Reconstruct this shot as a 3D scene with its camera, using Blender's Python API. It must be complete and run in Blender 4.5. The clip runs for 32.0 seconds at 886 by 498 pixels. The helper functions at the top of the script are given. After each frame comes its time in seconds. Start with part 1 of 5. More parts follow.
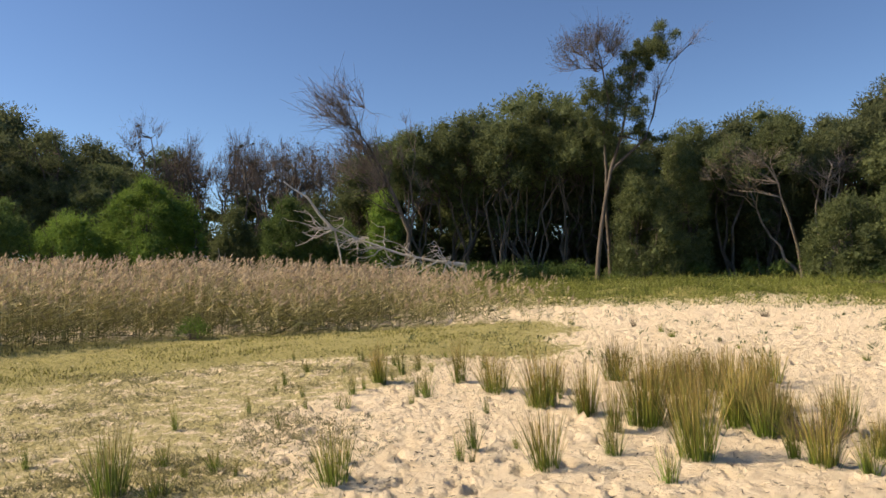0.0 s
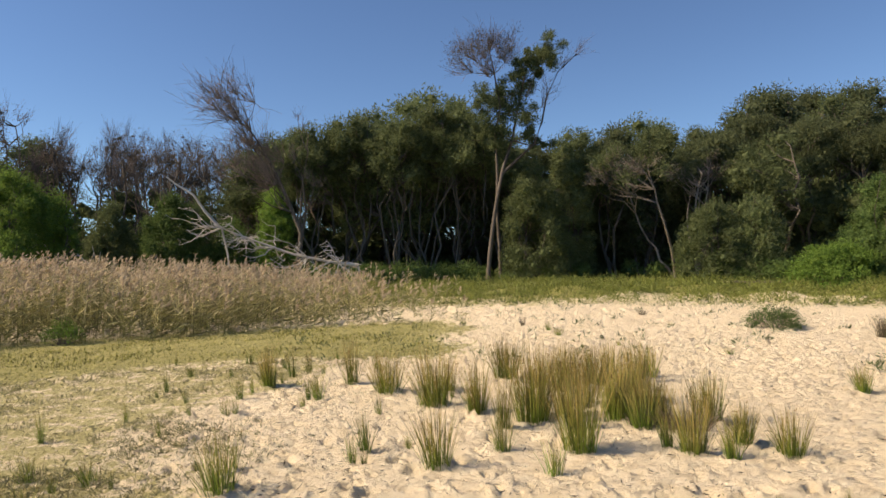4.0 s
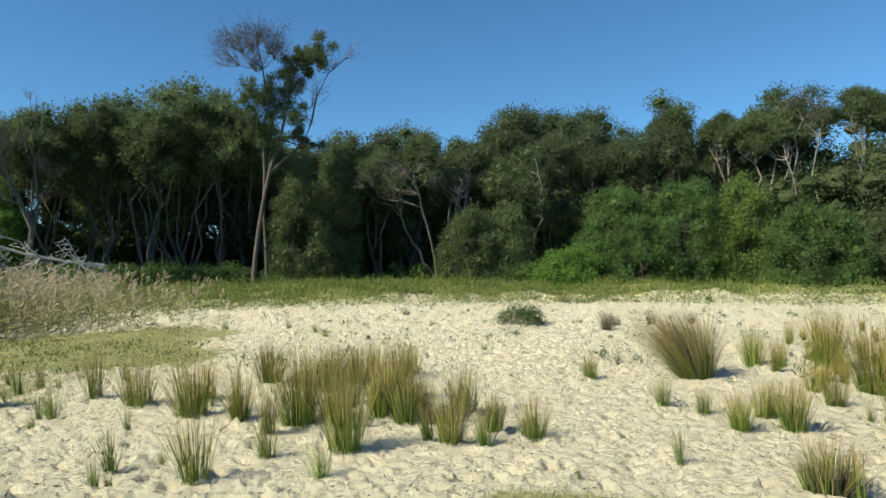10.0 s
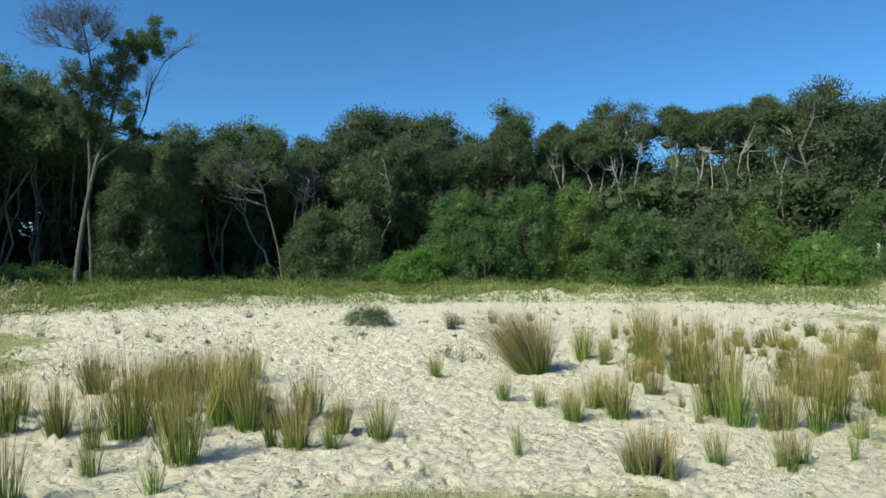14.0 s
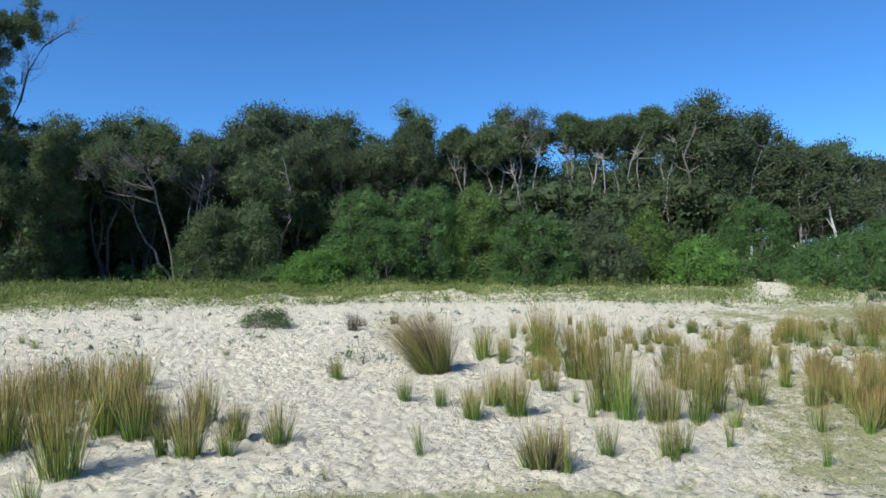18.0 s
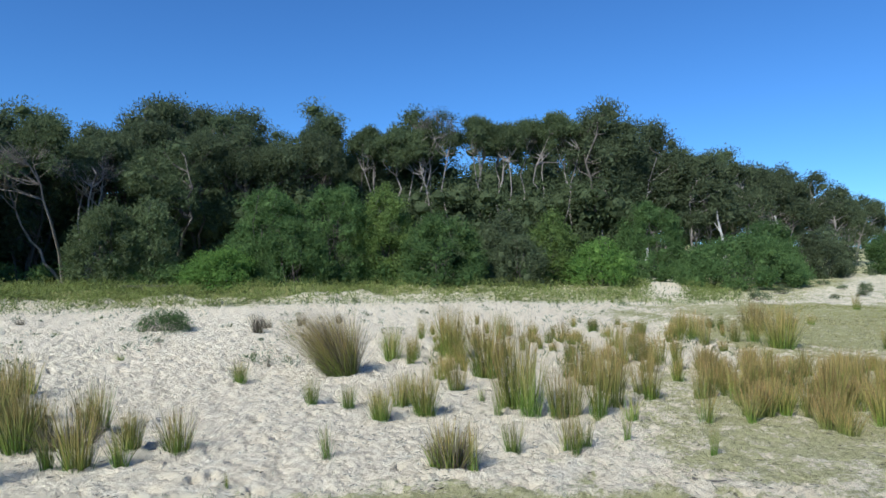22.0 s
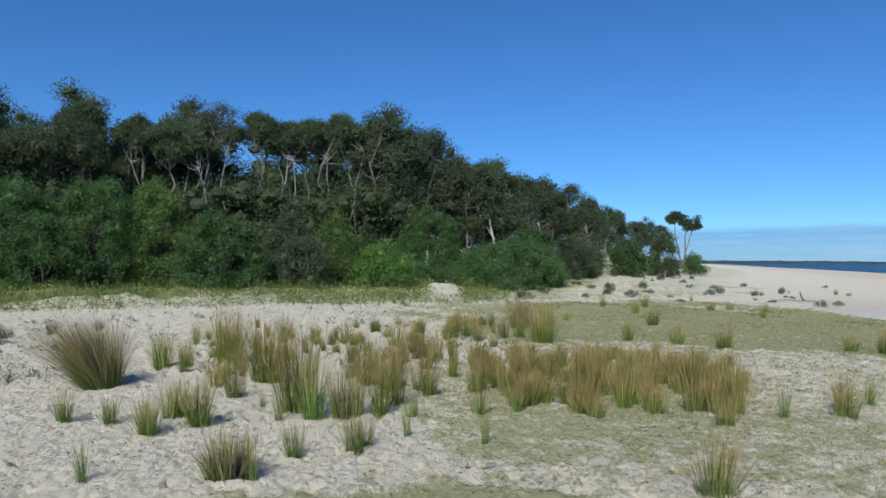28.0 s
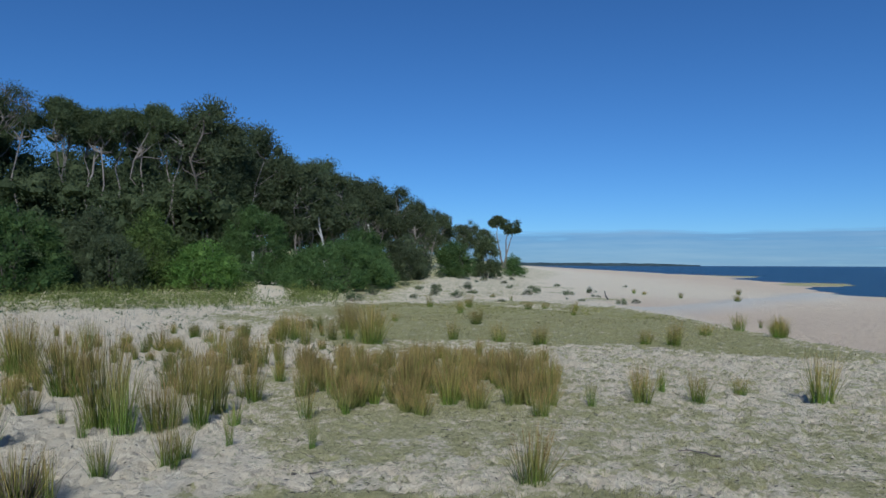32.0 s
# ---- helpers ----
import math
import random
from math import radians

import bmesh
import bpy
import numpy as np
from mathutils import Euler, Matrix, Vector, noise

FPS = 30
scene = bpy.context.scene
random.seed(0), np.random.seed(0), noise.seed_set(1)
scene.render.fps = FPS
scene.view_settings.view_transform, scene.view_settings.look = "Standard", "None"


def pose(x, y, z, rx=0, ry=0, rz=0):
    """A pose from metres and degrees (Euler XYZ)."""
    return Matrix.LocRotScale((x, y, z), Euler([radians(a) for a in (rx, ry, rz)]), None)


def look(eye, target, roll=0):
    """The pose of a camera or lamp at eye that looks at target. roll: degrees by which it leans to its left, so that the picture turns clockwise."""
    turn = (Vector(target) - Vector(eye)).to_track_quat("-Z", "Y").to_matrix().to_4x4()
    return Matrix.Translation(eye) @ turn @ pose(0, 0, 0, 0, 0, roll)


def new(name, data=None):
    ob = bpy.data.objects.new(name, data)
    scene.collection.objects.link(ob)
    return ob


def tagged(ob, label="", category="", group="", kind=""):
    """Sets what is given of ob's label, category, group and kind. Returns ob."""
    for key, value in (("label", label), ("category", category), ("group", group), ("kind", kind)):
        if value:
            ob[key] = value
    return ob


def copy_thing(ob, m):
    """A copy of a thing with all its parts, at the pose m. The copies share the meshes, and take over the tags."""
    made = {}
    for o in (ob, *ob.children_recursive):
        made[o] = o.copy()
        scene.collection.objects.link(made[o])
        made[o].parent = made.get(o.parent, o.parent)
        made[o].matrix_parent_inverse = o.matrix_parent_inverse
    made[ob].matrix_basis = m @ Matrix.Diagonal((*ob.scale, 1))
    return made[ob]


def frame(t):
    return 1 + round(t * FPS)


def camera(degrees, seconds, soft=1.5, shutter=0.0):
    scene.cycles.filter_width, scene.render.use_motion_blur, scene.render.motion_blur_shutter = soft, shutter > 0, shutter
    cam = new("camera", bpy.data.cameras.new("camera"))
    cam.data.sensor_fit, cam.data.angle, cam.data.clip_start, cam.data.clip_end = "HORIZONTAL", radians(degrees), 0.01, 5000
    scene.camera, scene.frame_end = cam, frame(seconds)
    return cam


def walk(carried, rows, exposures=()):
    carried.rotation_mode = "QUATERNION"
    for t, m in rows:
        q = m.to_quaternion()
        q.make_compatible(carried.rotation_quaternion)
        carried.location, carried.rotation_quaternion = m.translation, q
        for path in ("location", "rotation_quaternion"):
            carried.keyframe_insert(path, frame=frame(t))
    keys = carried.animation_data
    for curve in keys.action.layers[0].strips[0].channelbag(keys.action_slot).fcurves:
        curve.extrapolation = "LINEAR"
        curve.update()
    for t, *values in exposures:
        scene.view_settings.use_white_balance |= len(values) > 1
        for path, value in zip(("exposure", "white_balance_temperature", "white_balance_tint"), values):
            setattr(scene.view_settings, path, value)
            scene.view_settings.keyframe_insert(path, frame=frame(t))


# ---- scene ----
cam = camera(66.42, 32.0, soft=1.55)
# seconds, tilt from straight down, lean, turn: a tripod head that pans slowly to the right
PAN = [
    (0, 91.277, 1.118, 0.000), (0.5, 91.257, 1.090, -1.222), (1, 91.238, 1.062, -2.455), (1.5, 91.222, 1.039, -3.540),
    (2, 91.204, 1.013, -4.822), (2.5, 91.188, 0.989, -5.997), (3, 91.174, 0.967, -7.164), (3.5, 91.162, 0.949, -8.131),
    (5.5, 91.119, 0.878, -12.089), (6, 91.106, 0.854, -13.505), (6.5, 91.091, 0.827, -15.209), (7, 91.075, 0.795, -17.187),
    (7.5, 91.064, 0.773, -18.632), (8, 91.052, 0.745, -20.435), (8.5, 91.041, 0.715, -22.434), (9, 91.029, 0.679, -24.825),
    (9.5, 91.021, 0.651, -26.683), (10, 91.014, 0.625, -28.462), (10.5, 91.008, 0.594, -30.490), (11, 91.003, 0.566, -32.399),
    (11.5, 91.000, 0.540, -34.102), (12, 90.997, 0.513, -35.864), (12.5, 90.996, 0.489, -37.402), (13, 90.995, 0.465, -38.988),
    (13.5, 90.994, 0.445, -40.223), (14, 90.994, 0.428, -41.295), (14.5, 90.995, 0.416, -42.056), (16.5, 90.998, 0.354, -45.946),
    (17, 91.000, 0.334, -47.168), (17.5, 91.003, 0.314, -48.392), (18, 91.005, 0.294, -49.573), (18.5, 91.007, 0.280, -50.435),
    (19, 91.010, 0.262, -51.528), (19.5, 91.013, 0.243, -52.633), (20, 91.017, 0.225, -53.707), (20.5, 91.020, 0.211, -54.597),
    (21, 91.023, 0.196, -55.492), (21.5, 91.026, 0.182, -56.311), (22, 91.030, 0.166, -57.280), (22.5, 91.034, 0.151, -58.154),
    (23, 91.038, 0.135, -59.139), (23.5, 91.042, 0.120, -60.051), (24, 91.047, 0.104, -61.054), (24.5, 91.053, 0.087, -62.060),
    (26.5, 91.097, -0.020, -69.025), (27, 91.114, -0.052, -71.266), (27.5, 91.132, -0.082, -73.500), (28, 91.149, -0.105, -75.421),
    (28.5, 91.169, -0.128, -77.418), (29, 91.190, -0.148, -79.474), (29.5, 91.209, -0.163, -81.216), (30, 91.230, -0.177, -83.065),
    (30.5, 91.251, -0.186, -84.746), (31, 91.274, -0.193, -86.482), (31.5, 91.297, -0.197, -88.132), (32, 91.321, -0.199, -89.787),
    
]
# ---- plan of the ground: camera stand at the origin, y inland, x along the beach, sea towards -y ----
EYE = 1.65
SEA = -1.6
VEG = [(-300, 130), (-80, 52), (-45, 40), (0, 38), (20, 34), (32, 23), (37, 13), (42, 7), (60, 5), (85, 2),
       (110, -4), (160, -14), (240, -26), (600, -58), (3000, -250)]


def smooth(a, b, v):
    k = np.clip((v - a) / (b - a), 0, 1)
    return k * k * (3 - 2 * k)


def inland(x, y):
    """Signed distance from the edge of the wood, positive inside it."""
    best, side = np.full(np.shape(x), 1e9), np.zeros(np.shape(x))
    for (ax, ay), (bx, by) in zip(VEG, VEG[1:]):
        dx, dy = bx - ax, by - ay
        k = np.clip(((x - ax) * dx + (y - ay) * dy) / (dx * dx + dy * dy), 0, 1)
        d = np.hypot(x - ax - k * dx, y - ay - k * dy)
        s = dx * (y - ay) - dy * (x - ax)
        side = np.where(d < best - 1e-6, s, side)
        best = np.minimum(best, d)
    return np.where(side >= 0, best, -best)


def wave(x, y, scale, seed=0.0):
    """Cheap smooth noise, about -1 to 1."""
    x, y = x / scale + seed * 3.1, y / scale - seed * 1.7
    return (np.sin(x * 1.9 + 1.3 * np.sin(y * 1.1 + seed)) + np.sin(y * 2.3 + 1.7 * np.sin(x * 0.9 - seed))
            + np.sin((x + y) * 1.37 + np.sin(y * 1.9)) + np.sin((x - y) * 2.9 + seed)) / 4


def ridge(x, y):
    """A smooth pale bank of blown sand on the upper beach."""
    k = np.clip(((x - 28) * 42 + (y + 8) * -31) / (42 ** 2 + 31 ** 2), 0, 1)
    d = np.hypot(x - 28 - 42 * k, y + 8 + 31 * k) / (1.4 + 1.6 * k)
    return np.exp(-d * d * 1.2)


def height(x, y):
    """Height of the ground without its small relief."""
    x, y = np.asarray(x, float), np.asarray(y, float)
    u = inland(x, y)
    az = np.degrees(np.arctan2(x, y))
    az = np.where(az < -150, az + 360, az)
    top = np.interp(az, [-40, 60, 71, 78, 82, 90, 94, 98, 125], [0.42, 0.42, 0.6, 0.3, 0.4, 0.85, 0.7, 0.15, 0.1])
    z = top * smooth(-13, -0.5, u)
    z = z + 0.36 * smooth(-11.5, -9.3, u) * (1 - smooth(-7.0, -4, u)) * (0.35 + 0.65 * smooth(-0.2, 0.7, wave(x, y, 1.7, 11))) * (1 - smooth(60, 68, az))
    right = smooth(16, 40, x)
    z = z + right * 3.6 * smooth(2.5, 22, u) + (1 - right) * 1.2 * smooth(8, 40, u)
    z = z + 0.10 * wave(x, y, 6, 1) * smooth(6, 20, np.hypot(x, y))
    far = np.maximum(x - 60, 0)
    edge = 5.2 + 2.3 * (1 - smooth(22, 31, x)) + 0.17 * np.minimum(far, 140) + 0.09 * np.maximum(far - 140, 0)
    s = -y - edge + 0.5 * wave(x, y, 5, 2)
    shore = 42 + 0.27 * np.minimum(far, 140) + 0.10 * np.maximum(far - 140, 0) + 13 * smooth(96, 120, x) * (1 - smooth(122, 136, x)) + 14 * smooth(170, 200, x) * (1 - smooth(203, 222, x))
    span = shore - edge
    z = z + 0.22 * ridge(x, y)
    z = z - 0.42 * smooth(0, 2.8, s) - 1.18 * np.clip((s - 2.8) / np.maximum(span - 2.8, 5), 0, 2.6)
    return z
EXPOSURES = [(0.0, 0.32, 9000, 18), (6.0, 0.29, 8800, 14), (8.0, 0.29, 8000, 3), (9.0, 0.29, 7500, -3), (13.0, 0.23, 6350, -9), (16.5, 0.18, 5900, 1), (19.0, 0.15, 5600, 4), (24.0, 0.01, 5650, 6), (28.0, -0.29, 5600, 6), (32.0, -0.69, 5500, 7)]
walk(cam, [(t, pose(0, 0, EYE, tilt, lean, turn)) for t, tilt, lean, turn in PAN], EXPOSURES)

# ---- light: clear sky, sun behind the camera's shoulder towards -x ----
SUN_FROM = 272.0   # compass degrees, clockwise from +y
SUN_UP = 40.0
world = bpy.data.worlds.new("clear_sky")
scene.world = world
world.use_nodes = True
wn = world.node_tree.nodes
sky = wn.new("ShaderNodeTexSky")
sky.sky_type, sky.sun_disc = "NISHITA", False
sky.sun_elevation, sky.sun_rotation = radians(SUN_UP), radians(SUN_FROM)
sky.air_density, sky.dust_density, sky.ozone_density = 0.85, 0.0, 4.0
wn["Background"].inputs["Strength"].default_value = 0.112
tint = wn.new("ShaderNodeMix")   # clean sea air: deeper blue than the model's
tint.data_type, tint.blend_type = "RGBA", "MULTIPLY"
tint.inputs[0].default_value, tint.inputs[7].default_value = 1.0, (0.59, 0.87, 1.15, 1)
world.node_tree.links.new(sky.outputs["Color"], tint.inputs[6])
world.node_tree.links.new(tint.outputs[2], wn["Background"].inputs["Color"])

sun = new("sun", bpy.data.lights.new("sun", "SUN"))
sun.data.energy, sun.data.angle, sun.data.color = 5.0, radians(0.55), (1.0, 0.94, 0.84)
a, e = radians(SUN_FROM), radians(SUN_UP)
sun.matrix_world = look((0, 0, 30), (-math.sin(a) * math.cos(e) * 30, -math.cos(a) * math.cos(e) * 30, 30 - math.sin(e) * 30))

# ---- materials ----
def material(name, rough=0.85):
    m = bpy.data.materials.new(name)
    m.use_nodes = True
    b = m.node_tree.nodes["Principled BSDF"]
    b.inputs["Roughness"].default_value = rough
    b.inputs["Specular IOR Level"].default_value = 0.25
    return m, m.node_tree, b


def node(tree, kind, links=(), **values):
    n = tree.nodes.new(kind)
    for key, v in values.items():
        n.inputs[key.replace("_", " ")].default_value = v
    for out, into in links:
        tree.links.new(out, n.inputs[into])
    return n


def ramp(tree, fac, *stops):
    n = tree.nodes.new("ShaderNodeValToRGB")
    while len(n.color_ramp.elements) < len(stops):
        n.color_ramp.elements.new(0.5)
    for el, (p, c) in zip(n.color_ramp.elements, stops):
        el.position, el.color = p, (*c, 1) if len(c) == 3 else c
    tree.links.new(fac, n.inputs[0])
    return n.outputs[0]


def mix(tree, fac, a, b, blend="MIX"):
    n = tree.nodes.new("ShaderNodeMix")
    n.data_type, n.blend_type = "RGBA", blend
    for v, i in ((fac, 0), (a, 6), (b, 7)):
        if hasattr(v, "is_linked"):
            tree.links.new(v, n.inputs[i])
        elif i == 0:
            n.inputs[0].default_value = v
        else:
            n.inputs[i].default_value = (*v, 1)
    return n.outputs[2]


def place(tree):
    return tree.nodes.new("ShaderNodeTexCoord").outputs["Object"]


def noise_tex(tree, vec, scale, detail=4.0, rough=0.55):
    n = node(tree, "ShaderNodeTexNoise", ((vec, "Vector"),), Scale=scale, Detail=detail, Roughness=rough)
    return n.outputs["Fac"]


def bump(tree, b, h, strength, dist):
    n = node(tree, "ShaderNodeBump", ((h, "Height"),), Strength=strength, Distance=dist)
    tree.links.new(n.outputs[0], b.inputs["Normal"])


def leaf_material(name, dark, mid, light, clear=0.3, rough=0.68):
    """Leaves: colour by leaf and by patch of crown, part of the light shines through."""
    m, t, b = material(name, rough)
    b.inputs["Specular IOR Level"].default_value = 0.16
    geo = t.nodes.new("ShaderNodeNewGeometry")
    col = ramp(t, geo.outputs["Random Per Island"], (0.0, tuple(0.5 * a + 0.5 * b for a, b in zip(dark, mid))), (0.55, mid), (1.0, tuple(0.55 * a + 0.45 * b for a, b in zip(light, mid))))
    v = place(t)
    big = noise_tex(t, v, 0.9, 3)
    col = mix(t, ramp(t, big, (0.3, (0, 0, 0)), (0.7, (1, 1, 1))), col, mix(t, 0.5, col, light), "MIX")
    sprig = noise_tex(t, v, 11.0, 5, 0.75)
    col = mix(t, 1.0, col, ramp(t, sprig, (0.32, (0.45,) * 3), (0.5, (0.95,) * 3), (0.7, (1.3,) * 3)), "MULTIPLY")
    bump(t, b, sprig, 0.6, 0.05)
    rnd = t.nodes.new("ShaderNodeObjectInfo").outputs["Random"]
    hsv = node(t, "ShaderNodeHueSaturation", ((col, "Color"), (ramp(t, rnd, (0, (0.8,) * 3), (1, (1.15,) * 3)), "Value")))
    t.links.new(hsv.outputs[0], b.inputs["Base Color"])
    tr = node(t, "ShaderNodeBsdfTranslucent", ((hsv.outputs[0], "Color"),))
    mx = node(t, "ShaderNodeMixShader", ((b.outputs[0], 1), (tr.outputs[0], 2)), Fac=clear)
    t.links.new(mx.outputs[0], t.nodes["Material Output"].inputs["Surface"])
    return m


def bark_material(name, dark, light, scale=6.0):
    m, t, b = material(name, 0.9)
    v = place(t)
    mp = node(t, "ShaderNodeMapping", ((v, "Vector"),))
    mp.inputs["Scale"].default_value = (scale, scale, scale * 0.22)
    n = noise_tex(t, mp.outputs[0], 2.2, 6, 0.65)
    col = ramp(t, n, (0.3, dark), (0.7, light))
    col = mix(t, ramp(t, noise_tex(t, v, 0.8, 2), (0.4, (0, 0, 0)), (0.65, (0.6,) * 3)), col, dark)
    t.links.new(col, b.inputs["Base Color"])
    bump(t, b, n, 0.7, 0.03)
    return m


def stem_material(name, foot, middle, tip, clear=0.15):
    """Rush stems and grass: colour runs along the blade, as the plant grows it."""
    m, t, b = material(name, 0.6)
    along = node(t, "ShaderNodeAttribute")
    along.attribute_name = "along"
    geo = t.nodes.new("ShaderNodeNewGeometry")
    add = node(t, "ShaderNodeMath", ((along.outputs["Fac"], 0),))
    sh = node(t, "ShaderNodeMapRange", ((geo.outputs["Random Per Island"], "Value"),), To_Min=-0.22, To_Max=0.22)
    t.links.new(sh.outputs[0], add.inputs[1])
    col = ramp(t, add.outputs[0], (0.05, foot), (0.5, middle), (0.9, tip))
    rnd = t.nodes.new("ShaderNodeObjectInfo").outputs["Random"]
    each = node(t, "ShaderNodeMath", ((geo.outputs["Random Per Island"], 0),))
    each.operation = "MULTIPLY"
    each.inputs[1].default_value = 37.7
    part_of = node(t, "ShaderNodeMath", ((each.outputs[0], 0),))
    part_of.operation = "FRACT"
    col = mix(t, 1.0, col, ramp(t, part_of.outputs[0], (0.0, (0.42,) * 3), (0.5, (0.9,) * 3), (1.0, (1.5,) * 3)), "MULTIPLY")
    hsv = node(t, "ShaderNodeHueSaturation", ((col, "Color"), (ramp(t, rnd, (0, (0.75,) * 3), (1, (1.2,) * 3)), "Value")))
    t.links.new(hsv.outputs[0], b.inputs["Base Color"])
    tr = node(t, "ShaderNodeBsdfTranslucent", ((hsv.outputs[0], "Color"),))
    mx = node(t, "ShaderNodeMixShader", ((b.outputs[0], 1), (tr.outputs[0], 2)), Fac=clear)
    t.links.new(mx.outputs[0], t.nodes["Material Output"].inputs["Surface"])
    return m


def ground_material():
    """Dry sand; turf and litter where the cover says that grass grows; damp sand by the water."""
    m, t, b = material("beach_ground", 0.95)
    b.inputs["Specular IOR Level"].default_value = 0.1
    v = place(t)
    cov = node(t, "ShaderNodeAttribute")
    cov.attribute_name = "cover"
    sep = node(t, "ShaderNodeSeparateColor", ((cov.outputs["Color"], 0),))
    grain = noise_tex(t, v, 160, 3, 0.7)
    mid = noise_tex(t, v, 5.5, 5, 0.6)
    big = noise_tex(t, v, 0.35, 4, 0.55)
    sand = ramp(t, mid, (0.27, (0.57, 0.48, 0.335)), (0.41, (0.84, 0.71, 0.50)), (0.8, (0.90, 0.805, 0.615)))
    sand = mix(t, ramp(t, big, (0.35, (0, 0, 0)), (0.7, (0.55,) * 3)), sand, (0.80, 0.69, 0.50))
    sand = mix(t, ramp(t, grain, (0.28, (0.35,) * 3), (0.38, (0, 0, 0))), sand, (0.33, 0.25, 0.16))
    # twigs, shell and leaf litter lying on the sand
    mpl = node(t, "ShaderNodeMapping", ((v, "Vector"),))
    mpl.inputs["Scale"].default_value = (22, 9, 10)
    mpl.inputs["Rotation"].default_value = (0, 0, 0.7)
    litter = noise_tex(t, mpl.outputs[0], 2.4, 3, 0.7)
    fleck = ramp(t, litter, (0.63, (0, 0, 0)), (0.71, (0.7,) * 3))
    sand = mix(t, fleck, sand, (0.27, 0.21, 0.14))
    damp = mix(t, mid, (0.66, 0.50, 0.34), (0.76, 0.59, 0.42))
    sand = mix(t, sep.outputs[2], sand, damp)
    sand = mix(t, cov.outputs["Alpha"], sand, mix(t, mid, (0.66, 0.60, 0.49), (0.72, 0.66, 0.55)))
    turf = ramp(t, noise_tex(t, v, 14, 5, 0.65), (0.25, (0.27, 0.25, 0.10)), (0.5, (0.44, 0.405, 0.18)), (0.75, (0.62, 0.55, 0.32)))
    turf = mix(t, sep.outputs[1], turf, ramp(t, noise_tex(t, v, 9, 4), (0.3, (0.15, 0.16, 0.03)), (0.7, (0.33, 0.32, 0.075))))
    edge = noise_tex(t, v, 16, 6, 0.75)
    spots = noise_tex(t, v, 3.4, 4, 0.6)
    both = node(t, "ShaderNodeMath", ((edge, 0), (spots, 1)))
    both.operation = "ADD"
    far = node(t, "ShaderNodeMath", ((both.outputs[0], 0), (sep.outputs[0], 2)))
    far.operation = "MULTIPLY_ADD"
    far.inputs[1].default_value = 1.7
    fac = ramp(t, far.outputs[0], (2.06 / 3, (0, 0, 0)), (2.38 / 3, (0.9, 0.9, 0.9)))
    third = fac.node.inputs[0].links[0]
    t.links.remove(third)
    scaled = node(t, "ShaderNodeMath", ((far.outputs[0], 0),))
    scaled.operation = "DIVIDE"
    scaled.inputs[1].default_value = 3.0
    t.links.new(scaled.outputs[0], fac.node.inputs[0])
    col = mix(t, fac, sand, turf)
    t.links.new(col, b.inputs["Base Color"])
    # trodden sand: shallow overlapping prints, then crumbs
    warp = node(t, "ShaderNodeTexNoise", ((v, "Vector"),), Scale=3.0, Detail=2.0)
    off = node(t, "ShaderNodeVectorMath", ((warp.outputs["Color"], 0),))
    off.operation = "SCALE"
    off.inputs["Scale"].default_value = 0.22
    moved = node(t, "ShaderNodeVectorMath", ((v, 0), (off.outputs[0], 1)))
    layers = None
    for scale, weight in ((5.0, 1.0), (10.5, 0.6)):
        vo = node(t, "ShaderNodeTexVoronoi", ((moved.outputs[0], "Vector"),), Scale=scale, Randomness=1.0)
        pit = ramp(t, vo.outputs["Distance"], (0.10, (0,) * 3), (0.42, (0.9,) * 3), (0.62, (1,) * 3))
        w = node(t, "ShaderNodeMath", ((pit, 0),))
        w.operation = "MULTIPLY"
        w.inputs[1].default_value = weight
        if layers is None:
            layers = w
        else:
            s2 = node(t, "ShaderNodeMath", ((layers.outputs[0], 0), (w.outputs[0], 1)))
            layers = s2
    fine = node(t, "ShaderNodeMath", ((noise_tex(t, v, 24, 6, 0.75), 0), (layers.outputs[0], 2)))
    fine.operation = "MULTIPLY_ADD"
    fine.inputs[1].default_value = 1.5
    bump(t, b, fine.outputs[0], 0.9, 0.045)
    return m


def sea_material():
    m, t, b = material("sea_water", 0.3)
    b.inputs["Base Color"].default_value = (0.012, 0.045, 0.085, 1)
    b.inputs["IOR"].default_value = 1.33
    b.inputs["Specular IOR Level"].default_value = 0.14
    v = place(t)
    mp = node(t, "ShaderNodeMapping", ((v, "Vector"),))
    mp.inputs["Scale"].default_value = (0.5, 0.22, 1)
    n = noise_tex(t, mp.outputs[0], 1.1, 5, 0.6)
    col = ramp(t, noise_tex(t, mp.outputs[0], 0.16, 4, 0.6), (0.38, (0.005, 0.020, 0.042)), (0.64, (0.016, 0.046, 0.080)))
    foam = ramp(t, noise_tex(t, mp.outputs[0], 0.55, 5, 0.65), (0.69, (0, 0, 0)), (0.74, (0.5,) * 3))
    t.links.new(mix(t, foam, col, (0.6, 0.65, 0.68)), b.inputs["Base Color"])
    bump(t, b, n, 0.9, 0.5)
    return m


